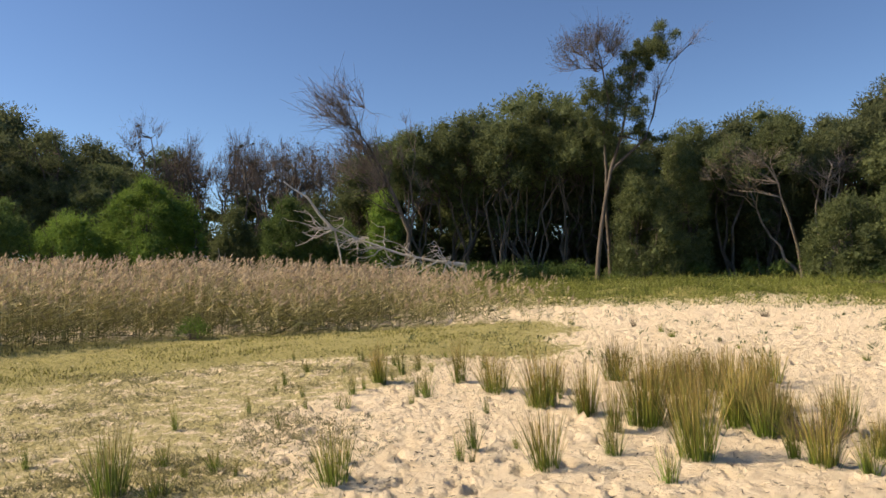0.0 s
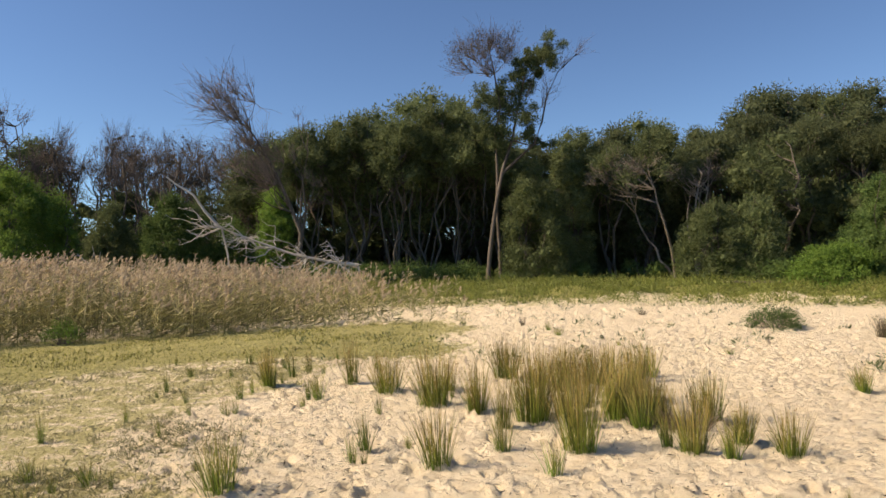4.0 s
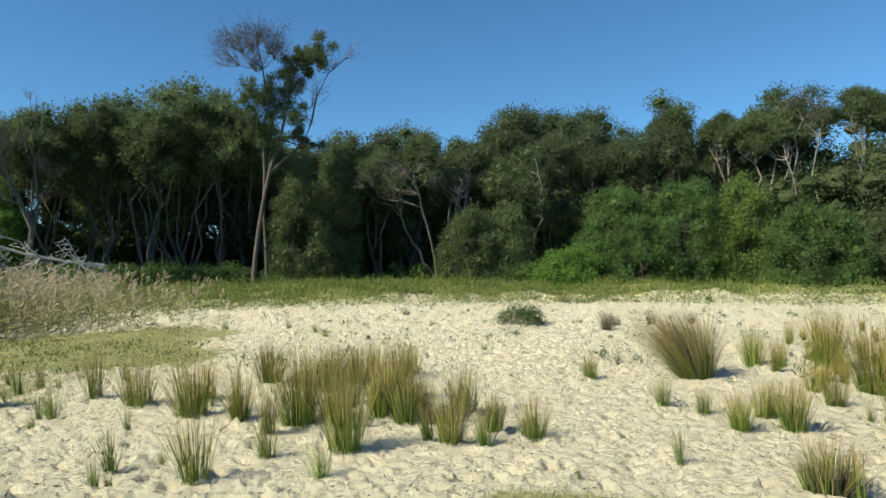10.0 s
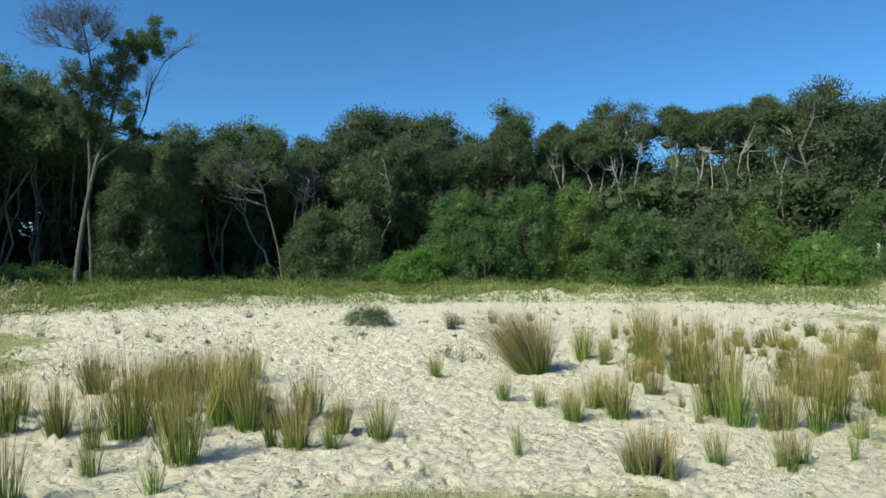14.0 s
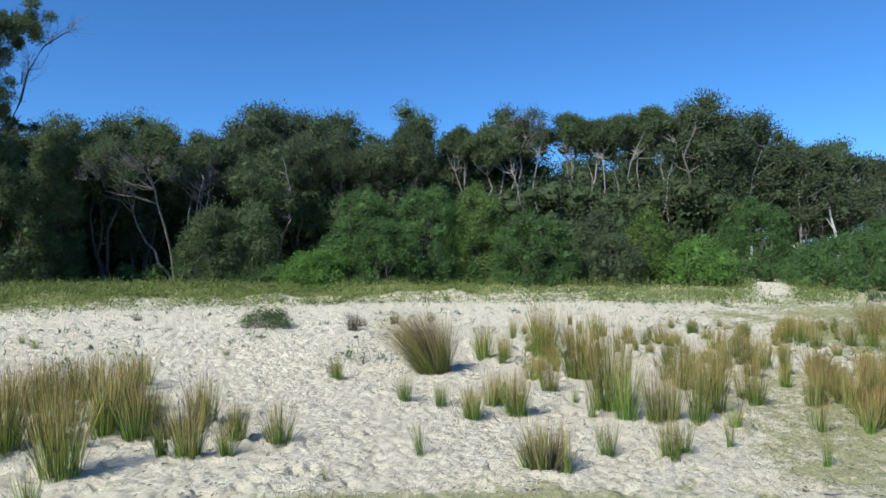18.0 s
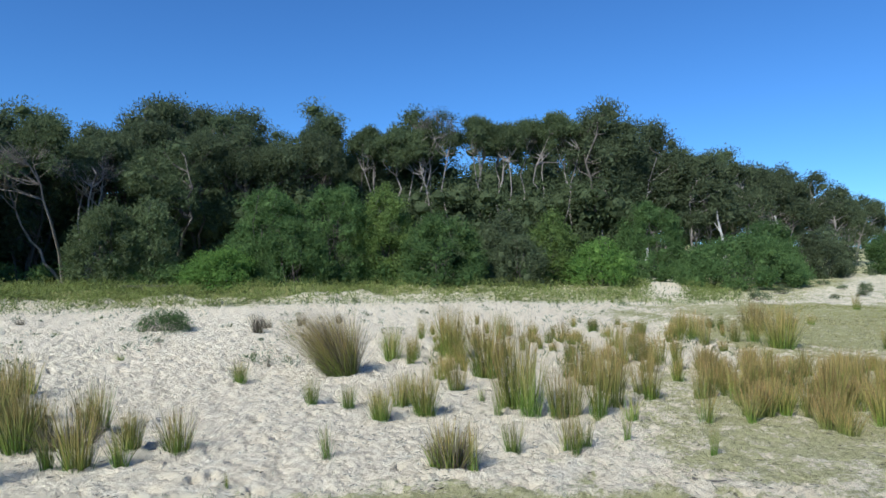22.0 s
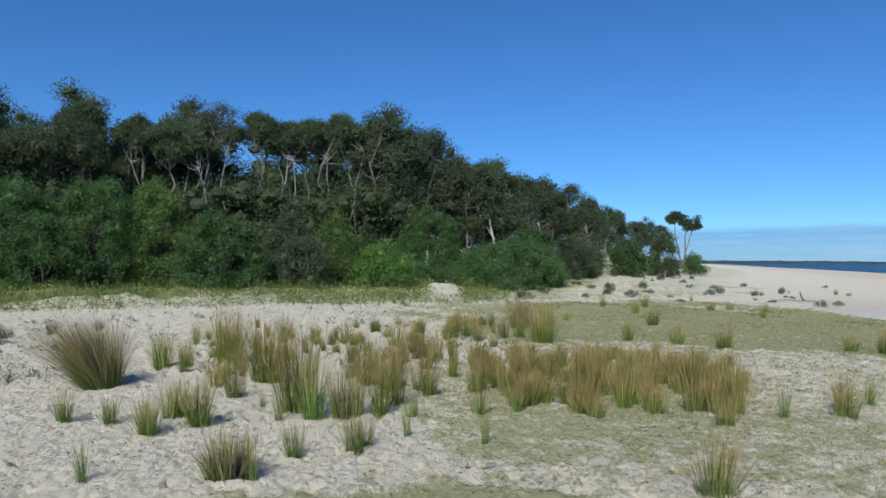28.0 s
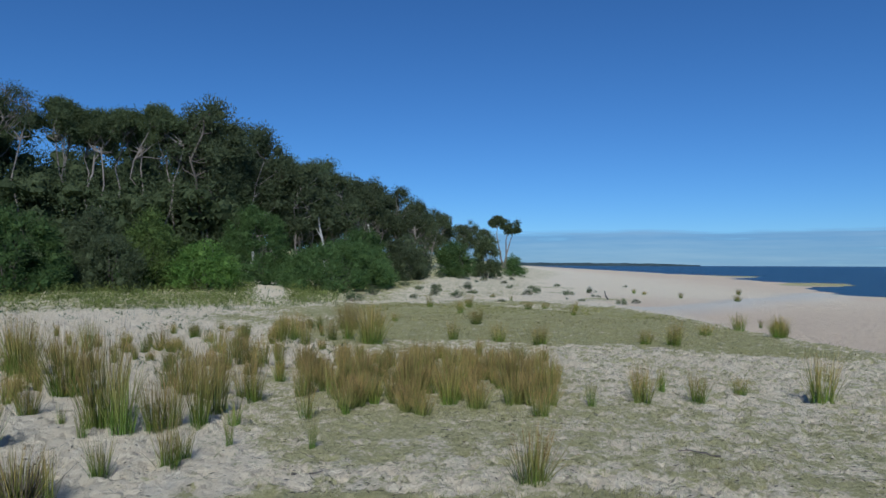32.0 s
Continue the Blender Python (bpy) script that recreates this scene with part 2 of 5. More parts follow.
GROUND = ground_material()
WATER = sea_material()
BARK = bark_material("tea_tree_bark", (0.07, 0.058, 0.047), (0.20, 0.172, 0.142))
BARK_PALE = bark_material("pale_bark", (0.13, 0.105, 0.085), (0.34, 0.295, 0.245))
BARK_GUM = bark_material("whitish_bark", (0.21, 0.18, 0.155), (0.42, 0.37, 0.32))
DEADWOOD = bark_material("bleached_wood", (0.42, 0.385, 0.345), (0.70, 0.66, 0.60), 9)
TWIG = bark_material("bare_twigs", (0.13, 0.10, 0.085), (0.27, 0.22, 0.19))
LEAF_TEA = leaf_material("tea_tree_leaves", (0.086, 0.116, 0.052), (0.129, 0.17, 0.076), (0.201, 0.244, 0.111), 0.45)
LEAF_OLIVE = leaf_material("olive_leaves", (0.069, 0.092, 0.045), (0.108, 0.137, 0.066), (0.168, 0.198, 0.098), 0.45)
LEAF_SILVER = leaf_material("silver_leaves", (0.074, 0.107, 0.044), (0.132, 0.178, 0.072), (0.232, 0.277, 0.13), 0.45, 0.55)
LEAF_BRIGHT = leaf_material("bright_leaves", (0.081, 0.155, 0.031), (0.149, 0.271, 0.056), (0.259, 0.389, 0.094), 0.45)
LEAF_DEEP = leaf_material("deep_green_leaves", (0.049, 0.094, 0.03), (0.099, 0.172, 0.052), (0.184, 0.268, 0.088), 0.45)
LEAF_YELLOW = leaf_material("yellowing_leaves", (0.072, 0.112, 0.03), (0.137, 0.203, 0.053), (0.244, 0.318, 0.09), 0.45)
LEAF_BROWN = leaf_material("dry_leaves", (0.06, 0.047, 0.03), (0.11, 0.088, 0.06), (0.17, 0.145, 0.10), 0.3)
RUSH = stem_material("rush_stems", (0.12, 0.20, 0.028), (0.235, 0.23, 0.055), (0.375, 0.27, 0.095))
RUSH_GREEN = stem_material("green_rush_stems", (0.12, 0.21, 0.03), (0.20, 0.235, 0.055), (0.34, 0.28, 0.10))
RUSH_RED = stem_material("rusty_rush_stems", (0.13, 0.18, 0.035), (0.255, 0.24, 0.07), (0.38, 0.25, 0.095))
RUSH_DRY = stem_material("dry_rush_stems", (0.12, 0.10, 0.06), (0.16, 0.13, 0.085), (0.22, 0.18, 0.13))
BANK_TURF = leaf_material("bank_turf", (0.10, 0.135, 0.03), (0.175, 0.22, 0.052), (0.30, 0.325, 0.105), 0.35)
WEED = leaf_material("creeping_weed", (0.17, 0.165, 0.08), (0.27, 0.26, 0.13), (0.38, 0.35, 0.2), 0.25)
SEED = leaf_material("seed_heads", (0.19, 0.12, 0.05), (0.28, 0.18, 0.08), (0.38, 0.26, 0.12), 0.2)
TURF = stem_material("short_grass", (0.26, 0.23, 0.11), (0.30, 0.28, 0.11), (0.46, 0.40, 0.20))
TURF_GREEN = stem_material("bank_grass", (0.10, 0.13, 0.035), (0.19, 0.23, 0.06), (0.36, 0.36, 0.14))
TURF_YELLOW = stem_material("meadow_grass", (0.15, 0.15, 0.04), (0.26, 0.26, 0.06), (0.42, 0.38, 0.12))
REED = stem_material("reed_stems", (0.18, 0.18, 0.075), (0.265, 0.25, 0.11), (0.43, 0.38, 0.23), 0.3)
PLUME = leaf_material("reed_plumes", (0.28, 0.215, 0.145), (0.42, 0.335, 0.235), (0.58, 0.49, 0.36), 0.42)

# ---- mesh helpers ----
rng = np.random.default_rng(7)


class Pile:
    """Gathers vertices and faces of many small pieces for one mesh."""

    def __init__(self):
        self.v, self.f, self.a, self.n = [], [], [], 0

    def add(self, verts, faces, along=None):
        verts = np.asarray(verts, float).reshape(-1, 3)
        self.f.append((np.asarray(faces, int) + self.n))
        self.v.append(verts)
        self.a.append(np.zeros(len(verts)) if along is None else np.asarray(along, float).ravel())
        self.n += len(verts)

    def mesh(self, name, mat, smooth_shade=False):
        me = bpy.data.meshes.new(name)
        v = np.concatenate(self.v)
        sizes = np.concatenate([np.full(len(f), f.shape[1]) for f in self.f])
        idx = np.concatenate([f.ravel() for f in self.f])
        me.vertices.add(len(v))
        me.vertices.foreach_set("co", v.astype(np.float32).ravel())
        me.loops.add(len(idx))
        me.loops.foreach_set("vertex_index", idx.astype(np.int32))
        me.polygons.add(len(sizes))
        me.polygons.foreach_set("loop_start", np.concatenate([[0], np.cumsum(sizes)[:-1]]).astype(np.int32))
        me.polygons.foreach_set("loop_total", sizes.astype(np.int32))
        me.polygons.foreach_set("use_smooth", np.full(len(sizes), smooth_shade))
        at = me.attributes.new("along", "FLOAT", "POINT")
        at.data.foreach_set("value", np.concatenate(self.a).astype(np.float32))
        me.update(calc_edges=True)
        me.materials.append(mat)
        return me


def part(name, pile, mat, parent, label="", smooth_shade=False):
    ob = new(name, pile.mesh(name, mat, smooth_shade))
    ob.parent = parent
    return tagged(ob, label) if label else ob


def thing(name, x, y, label, category, group="", z=None):
    ob = new(name)
    ob.empty_display_size = 0.3
    ob.location = (x, y, float(ground_z(x, y)) - 0.03 if z is None else z)
    return tagged(ob, label, category, group)


def tube(pile, pts, r0, r1, sides=6, power=1.0):
    """A tapered round limb along a line of points."""
    pts = np.asarray(pts, float)
    n = len(pts)
    tang = np.gradient(pts, axis=0)
    tang /= np.linalg.norm(tang, axis=1)[:, None] + 1e-9
    ref = np.where(np.abs(tang[:, 2:3]) > 0.9, [[1.0, 0, 0]], [[0, 0, 1.0]])
    u = np.cross(tang, ref)
    u /= np.linalg.norm(u, axis=1)[:, None] + 1e-9
    w = np.cross(tang, u)
    r = r0 + (r1 - r0) * np.linspace(0, 1, n) ** power
    an = np.arange(sides) * 2 * np.pi / sides
    v = pts[:, None] + r[:, None, None] * (np.cos(an)[None, :, None] * u[:, None] + np.sin(an)[None, :, None] * w[:, None])
    i, j = np.meshgrid(np.arange(n - 1), np.arange(sides), indexing="ij")
    k = (j + 1) % sides
    pile.add(v, np.stack([i * sides + j, i * sides + k, (i + 1) * sides + k, (i + 1) * sides + j], -1).reshape(-1, 4),
             np.repeat(np.linspace(0, 1, n), sides))


def bend(a, b, sag=0.0, wob=0.1, n=6, r=None):
    """A crooked line from a to b that first rises, then reaches out (sag > 0) ."""
    r = r or rng
    a, b = np.asarray(a, float), np.asarray(b, float)
    k = np.linspace(0, 1, n)[:, None]
    p = a + (b - a) * k
    length = np.linalg.norm(b - a)
    p[:, 2:3] += -sag * length * np.sin(np.pi * k)
    j = r.normal(0, wob * length / n, (n, 3))
    j[0] = 0
    return p + np.cumsum(j, 0) * np.sin(np.pi * np.clip(k, 0, 1)) ** 0.5


def leaves(pile, centres, outward, length, width, r, droop=0.0, wild=1.0, face=False):
    """One four-cornered leaf at each centre, pointing outward or turning its face outward to the light."""
    n = len(centres)
    d = outward + r.normal(0, 0.6 * wild, (n, 3))
    d[:, 2] -= droop
    d /= np.linalg.norm(d, axis=1)[:, None] + 1e-9
    if face:
        side = r.normal(0, 1, (n, 3)) - [0, 0, 0.5 + droop]
        d, s = side - d * np.sum(side * d, 1, keepdims=True), np.cross(side, d)
        d /= np.linalg.norm(d, axis=1)[:, None] + 1e-9
    else:
        s = np.cross(d, r.normal(0, 1, (n, 3)))
    s /= np.linalg.norm(s, axis=1)[:, None] + 1e-9
    le = length * r.uniform(0.6, 1.3, (n, 1))
    wi = width * r.uniform(0.6, 1.3, (n, 1))
    v = np.stack([centres, centres + d * le * 0.45 + s * wi * 0.5, centres + d * le, centres + d * le * 0.45 - s * wi * 0.5], 1)
    pile.add(v, np.arange(n * 4).reshape(n, 4))


def clump(pile, c, size, count, length, width, r, flat=0.75, droop=0.0, face=True):
    """A tuft of leaves round c."""
    c = np.asarray(c, float)
    d = r.normal(0, 1, (count, 3))
    d /= np.linalg.norm(d, axis=1)[:, None]
    rad = size * r.uniform(0.4, 1.0, (count, 1)) ** 0.5
    lump = 1 + 0.25 * np.sin(d[:, :1] * 5 + c[0]) * np.sin(d[:, 1:2] * 4 + c[1])
    leaves(pile, c + d * rad * lump * np.array([1, 1, flat]), d * 0.85 + [0, 0, 0.3], length, width, r, droop, 0.42 if face else 1.0, face)


def ball():
    """A coarse round form, for the hidden heart of a leaf tuft."""
    bm = bmesh.new()
    bmesh.ops.create_icosphere(bm, subdivisions=2, radius=1.0)
    bm.verts.ensure_lookup_table()
    v, f = np.array([p.co[:] for p in bm.verts]), np.array([[p.index for p in q.verts] for q in bm.faces])
    bm.free()
    return v, f


BALL_V, BALL_F = ball()


def inside(pos, centres, radii):
    """Which points lie within any of the round forms."""
    hit = np.zeros(len(pos), bool)
    for c, q in zip(centres, radii):
        e = (pos - c) / q
        hit |= np.einsum("ij,ij->i", e, e) < 1
    return hit


def blade_leaves(pile, base, way, length, width, r):
    """Small pointed leaves, one triangle each."""
    n = len(base)
    way = way / (np.linalg.norm(way, axis=1)[:, None] + 1e-9)
    s = np.cross(way, r.normal(0, 1, (n, 3)))
    s /= np.linalg.norm(s, axis=1)[:, None] + 1e-9
    s *= width * r.uniform(0.35, 0.65, (n, 1))
    pile.add(np.stack([base - s, base + s, base + way * length * r.uniform(0.6, 1.35, (n, 1))], 1), np.arange(n * 3).reshape(n, 3))


def foliage(pile, centres, sizes, r, per, leaf, flat=0.9, droop=0.1, heart=0.4, wide=1.2):
    """Leaf tufts round many centres: a small shut heart, and leaves all round it in uneven lobes."""
    centres, sizes = np.asarray(centres, float), np.asarray(sizes, float)
    k = len(centres)
    squash = np.stack([r.uniform(0.75, 1.3, k), r.uniform(0.75, 1.3, k), flat * r.uniform(0.8, 1.3, k)], 1)[:, None]
    v = (centres[:, None] + BALL_V[None] * r.uniform(0.7, 1.2, (k, len(BALL_V), 1)) * (sizes * heart)[:, None, None] * squash).reshape(-1, 3)
    f = (BALL_F[None] + (np.arange(k) * len(BALL_V))[:, None, None]).reshape(-1, 3)
    radii = sizes[:, None] * heart * 0.8 * squash[:, 0]
    pile.add(v, f[~inside(v[f].mean(1), centres, radii)])
    d = r.normal(0, 1, (k, per, 3)) + [0, 0, 0.15]
    d /= np.linalg.norm(d, axis=2)[:, :, None]
    lobes = 1 + 0.25 * np.sin(d[..., :1] * 7 + centres[:, None, :1] * 3) * np.sin(d[..., 1:2] * 6 + centres[:, None, 2:] * 3)
    rad = sizes[:, None, None] * lobes * (heart + (wide - heart) * r.uniform(0, 1, (k, per, 1)) ** 0.8)
    pos, d = (centres[:, None] + d * rad * squash).reshape(-1, 3), d.reshape(-1, 3)
    out = ~inside(pos, centres, radii)
    pos, d = pos[out], d[out]
    blade_leaves(pile, pos, d + r.normal(0, 0.75, d.shape) + [0, 0, 0.3 - droop], leaf[0], leaf[1], r)


def twigs(pile, c, up, reach, count, r, thick=0.012):
    """A fan of bare twigs from c."""
    for _ in range(count):
        d = np.asarray(up) + r.normal(0, 0.38, 3)
        d /= np.linalg.norm(d)
        le = reach * r.uniform(0.5, 1.1)
        tip = np.asarray(c) + d * le
        line = bend(c, tip, 0.06, 0.25, 4, r)
        tube(pile, line, thick, thick * 0.35, 3)
        for _ in range(3):
            s = line[r.integers(1, 3)]
            e = s + (d + r.normal(0, 0.45, 3)) * le * 0.45
            tube(pile, [s, (s + e) / 2 + r.normal(0, 0.03, 3), e], thick * 0.6, thick * 0.3, 3)

# ---- ground ----
def chute(x, y):
    """A bare white slip of sand between two shrubs."""
    az, d = np.degrees(np.arctan2(x, y)), np.hypot(x, y)
    return np.exp(-((az - 75.6) / 1.5) ** 4) * smooth(27, 32, d) * (1 - smooth(46, 52, d))


def cover(x, y):
    """How much grass grows at a place (0 bare sand to 1 turf), how green it is, how damp the sand."""
    d, az = np.hypot(x, y), np.degrees(np.arctan2(x, y))
    az = np.where(az < -150, az + 360, az)
    u = inland(x, y)
    n1, n2 = wave(x, y, 1.1, 3), wave(x, y, 3.5, 4)
    meadow = smooth(10.3, 12.5, d + 0.8 * n2) * (1 - smooth(17, 21, d)) * (1 - smooth(6, 15, az + 2 * n1))
    left = 0.66 * (1 - smooth(-18, -8, az + 5 * n2 + 3 * n1 - 2.6 * np.clip(d - 6.5, 0, 4))) * (1 - smooth(11, 14, d))
    near = 0.95 * smooth(26, 36, az) * (1 - smooth(4.4, 5.2, d + 0.35 * n1 - 0.25 * smooth(30, 60, az)))
    field = 0.72 * smooth(66, 80, az + 4 * n2) * smooth(5.2, 6.6, d + 0.7 * n1) * (1 - smooth(10, 13, d)) * (1 - 0.45 * smooth(96, 104, az))
    patch = 0.40 * smooth(60, 76, az) * (1 - smooth(5.0, 5.6, d) * (1 - smooth(8, 9, d)) * 0.15) * (1 - smooth(7, 11, d))
    band = 0.84 * smooth(62, 84, az + 5 * n1 + 6 * n2) * smooth(12.5, 15, d + n1) * (1 - smooth(26, 33, d + 4 * n2 + 2 * n1)) * (1 - smooth(0.2, 1.6, -y - 4.6 - 2.3 * (1 - smooth(22, 31, x)) + 0.4 * n1))
    bank = smooth(-11.6, -8.8, u + 0.8 * n1 + 1.0 * n2) * (1 - smooth(75, 82, az + 2 * n1)) * (1 - 0.35 * smooth(46, 60, az))
    dune = 0.8 * smooth(-8, -3, u + 2 * n2) * smooth(78, 84, az) + 0.66 * smooth(56, 62, az) * smooth(-15, -10, u + 1.5 * n2) * (1 - smooth(84, 90, az))
    wood = smooth(-1, 1, u)
    reach = 0.7 * smooth(34, 44, x) * smooth(0.1, 0.6, n2 + 0.6 * n1) * (1 - smooth(10, 14, -y)) * smooth(2, 6, -y)
    weed = smooth(-1.75, -1.6, height(x, y)) * (1 - smooth(-1.42, -1.3, height(x, y))) * np.maximum(smooth(100, 112, x) * (1 - smooth(130, 138, x)), smooth(180, 190, x) * (1 - smooth(214, 222, x)))
    bits = 0.44 * smooth(-16, -11, u + n2) * smooth(-5, 5, az)
    turf = (0.58 - 0.16 * smooth(94, 100, az) * smooth(8, 9, d) * (1 - smooth(13, 15, d)) + 0.1 * n1) * smooth(72, 84, az + 3 * n2) * smooth(5.0, 5.8, d) * (1 - smooth(25, 30, d))
    c = np.maximum.reduce([meadow, bits, turf, left, near, field, patch, band, bank, dune, reach, 0.9 * wood])
    c = c * (1 - smooth(2, 4, -y - 6.6 - 0.17 * np.clip(x - 60, 0, 140) - 5 * smooth(30, 45, x)))
    c = np.maximum(c, weed) * (1 - 0.75 * chute(x, y))
    green = np.maximum.reduce([bank * 0.9, 0.5 * band, 0.62 * meadow]) * (1 - wood)
    damp = smooth(14, 40, -y - 0.1 * np.maximum(x, 0)) * 0.75 + 0.75 * smooth(8, 11, -y) * (1 - smooth(30, 60, x))
    return np.clip(c, 0, 1), np.clip(green, 0, 1), np.clip(damp, 0, 1)


def relief(x, y):
    """Footprints, hummocks and ripples of the loose sand."""
    d = np.hypot(x, y)
    cov, _, damp = cover(x, y)
    bare = smooth(1.6, 2.6, d) * (1 - 0.75 * smooth(0.3, 0.9, cov)) * (1 - 0.7 * damp) * (1 - smooth(45, 80, d))
    out = 0.012 * wave(x, y, 0.5, 5) + 0.010 * wave(x, y, 0.19, 6)
    for cell, depth, long, broad, seed in ((0.34, 0.042, 0.11, 0.05, 11), (0.19, 0.026, 0.055, 0.034, 23), (0.5, 0.028, 0.14, 0.08, 31)):
        cx, cy = np.floor(x / cell), np.floor(y / cell)
        for i in (-1, 0, 1):
            for j in (-1, 0, 1):
                gx, gy = cx + i, cy + j
                h = np.sin(gx * 127.1 + gy * 311.7 + seed) * 43758.5453
                h1 = h - np.floor(h)
                h2 = h1 * 57.31 - np.floor(h1 * 57.31)
                h3 = h1 * 913.7 - np.floor(h1 * 913.7)
                px, py = x - (gx + h1) * cell, y - (gy + h2) * cell
                an = h3 * 6.283
                qx, qy = (px * np.cos(an) + py * np.sin(an)) / long, (py * np.cos(an) - px * np.sin(an)) / broad
                q = qx * qx + qy * qy
                out = out - depth * (h3 > 0.25) * (np.exp(-q * q) - 0.55 * np.exp(-(np.sqrt(q) - 1.45) ** 2 * 6))
    return (1.0 + 0.9 * smooth(7, 13, d)) * out * bare


def ground_z(x, y):
    return height(x, y) + relief(np.asarray(x, float), np.asarray(y, float))


def build_ground():
    view = np.arange(-42, 130, 0.32)
    az = np.radians(np.concatenate([view, np.arange(130, 318, 4.0)]))
    rad = [0.4, 0.8, 1.2, 1.6, 1.8]
    while rad[-1] < 20:
        rad.append(rad[-1] * 1.0075)
    while rad[-1] < 45:
        rad.append(rad[-1] * 1.012)
    while rad[-1] < 4600:
        rad.append(rad[-1] * 1.035)
    rad = np.array(rad)
    R, A = np.meshgrid(rad, az, indexing="ij")
    x, y = R * np.sin(A), R * np.cos(A)
    z = height(x.ravel(), y.ravel()) + relief(x.ravel(), y.ravel())
    n, m = len(rad), len(az)
    v = np.concatenate([np.stack([x.ravel(), y.ravel(), z], 1), [[0, 0, 0]]])
    i, j = np.meshgrid(np.arange(n - 1), np.arange(m), indexing="ij")
    k = (j + 1) % m
    quads = np.stack([i * m + j, i * m + k, (i + 1) * m + k, (i + 1) * m + j], -1).reshape(-1, 4)[:, ::-1]
    p = Pile()
    p.add(v, quads)
    j = np.arange(m)
    p.f.append(np.stack([np.full(m, n * m), (j + 1) % m, j], 1))
    me = p.mesh("ground", GROUND, True)
    c = np.zeros((len(v), 4), np.float32)
    c[:, 0], c[:, 1], c[:, 2] = cover(v[:, 0], v[:, 1])
    pale = ridge(v[:, 0], v[:, 1])
    c[:, 0] *= 1 - pale
    c[:, 3] = pale
    me.color_attributes.new("cover", "FLOAT_COLOR", "POINT").data.foreach_set("color", c.ravel())
    tagged(new("ground", me), "pale loose beach sand with footprints and patchy turf", "ground", kind="structure")


def build_sea():
    p = Pile()
    r, m = np.array([0.0, 40, 80, 160, 320, 800, 2000, 4700]), 64
    an = np.radians(np.linspace(80, 275, m))
    R, A = np.meshgrid(r + 1.0, an, indexing="ij")
    v = np.stack([R * np.sin(A), R * np.cos(A), np.full(R.shape, SEA)], -1).reshape(-1, 3)
    i, j = np.meshgrid(np.arange(len(r) - 1), np.arange(m - 1), indexing="ij")
    p.add(v, np.stack([i * m + j, (i + 1) * m + j, (i + 1) * m + j + 1, i * m + j + 1], -1).reshape(-1, 4))
    tagged(new("water", p.mesh("water", WATER)), "deep blue open sea with small wind waves", "sea", kind="structure")


build_ground()
build_sea()

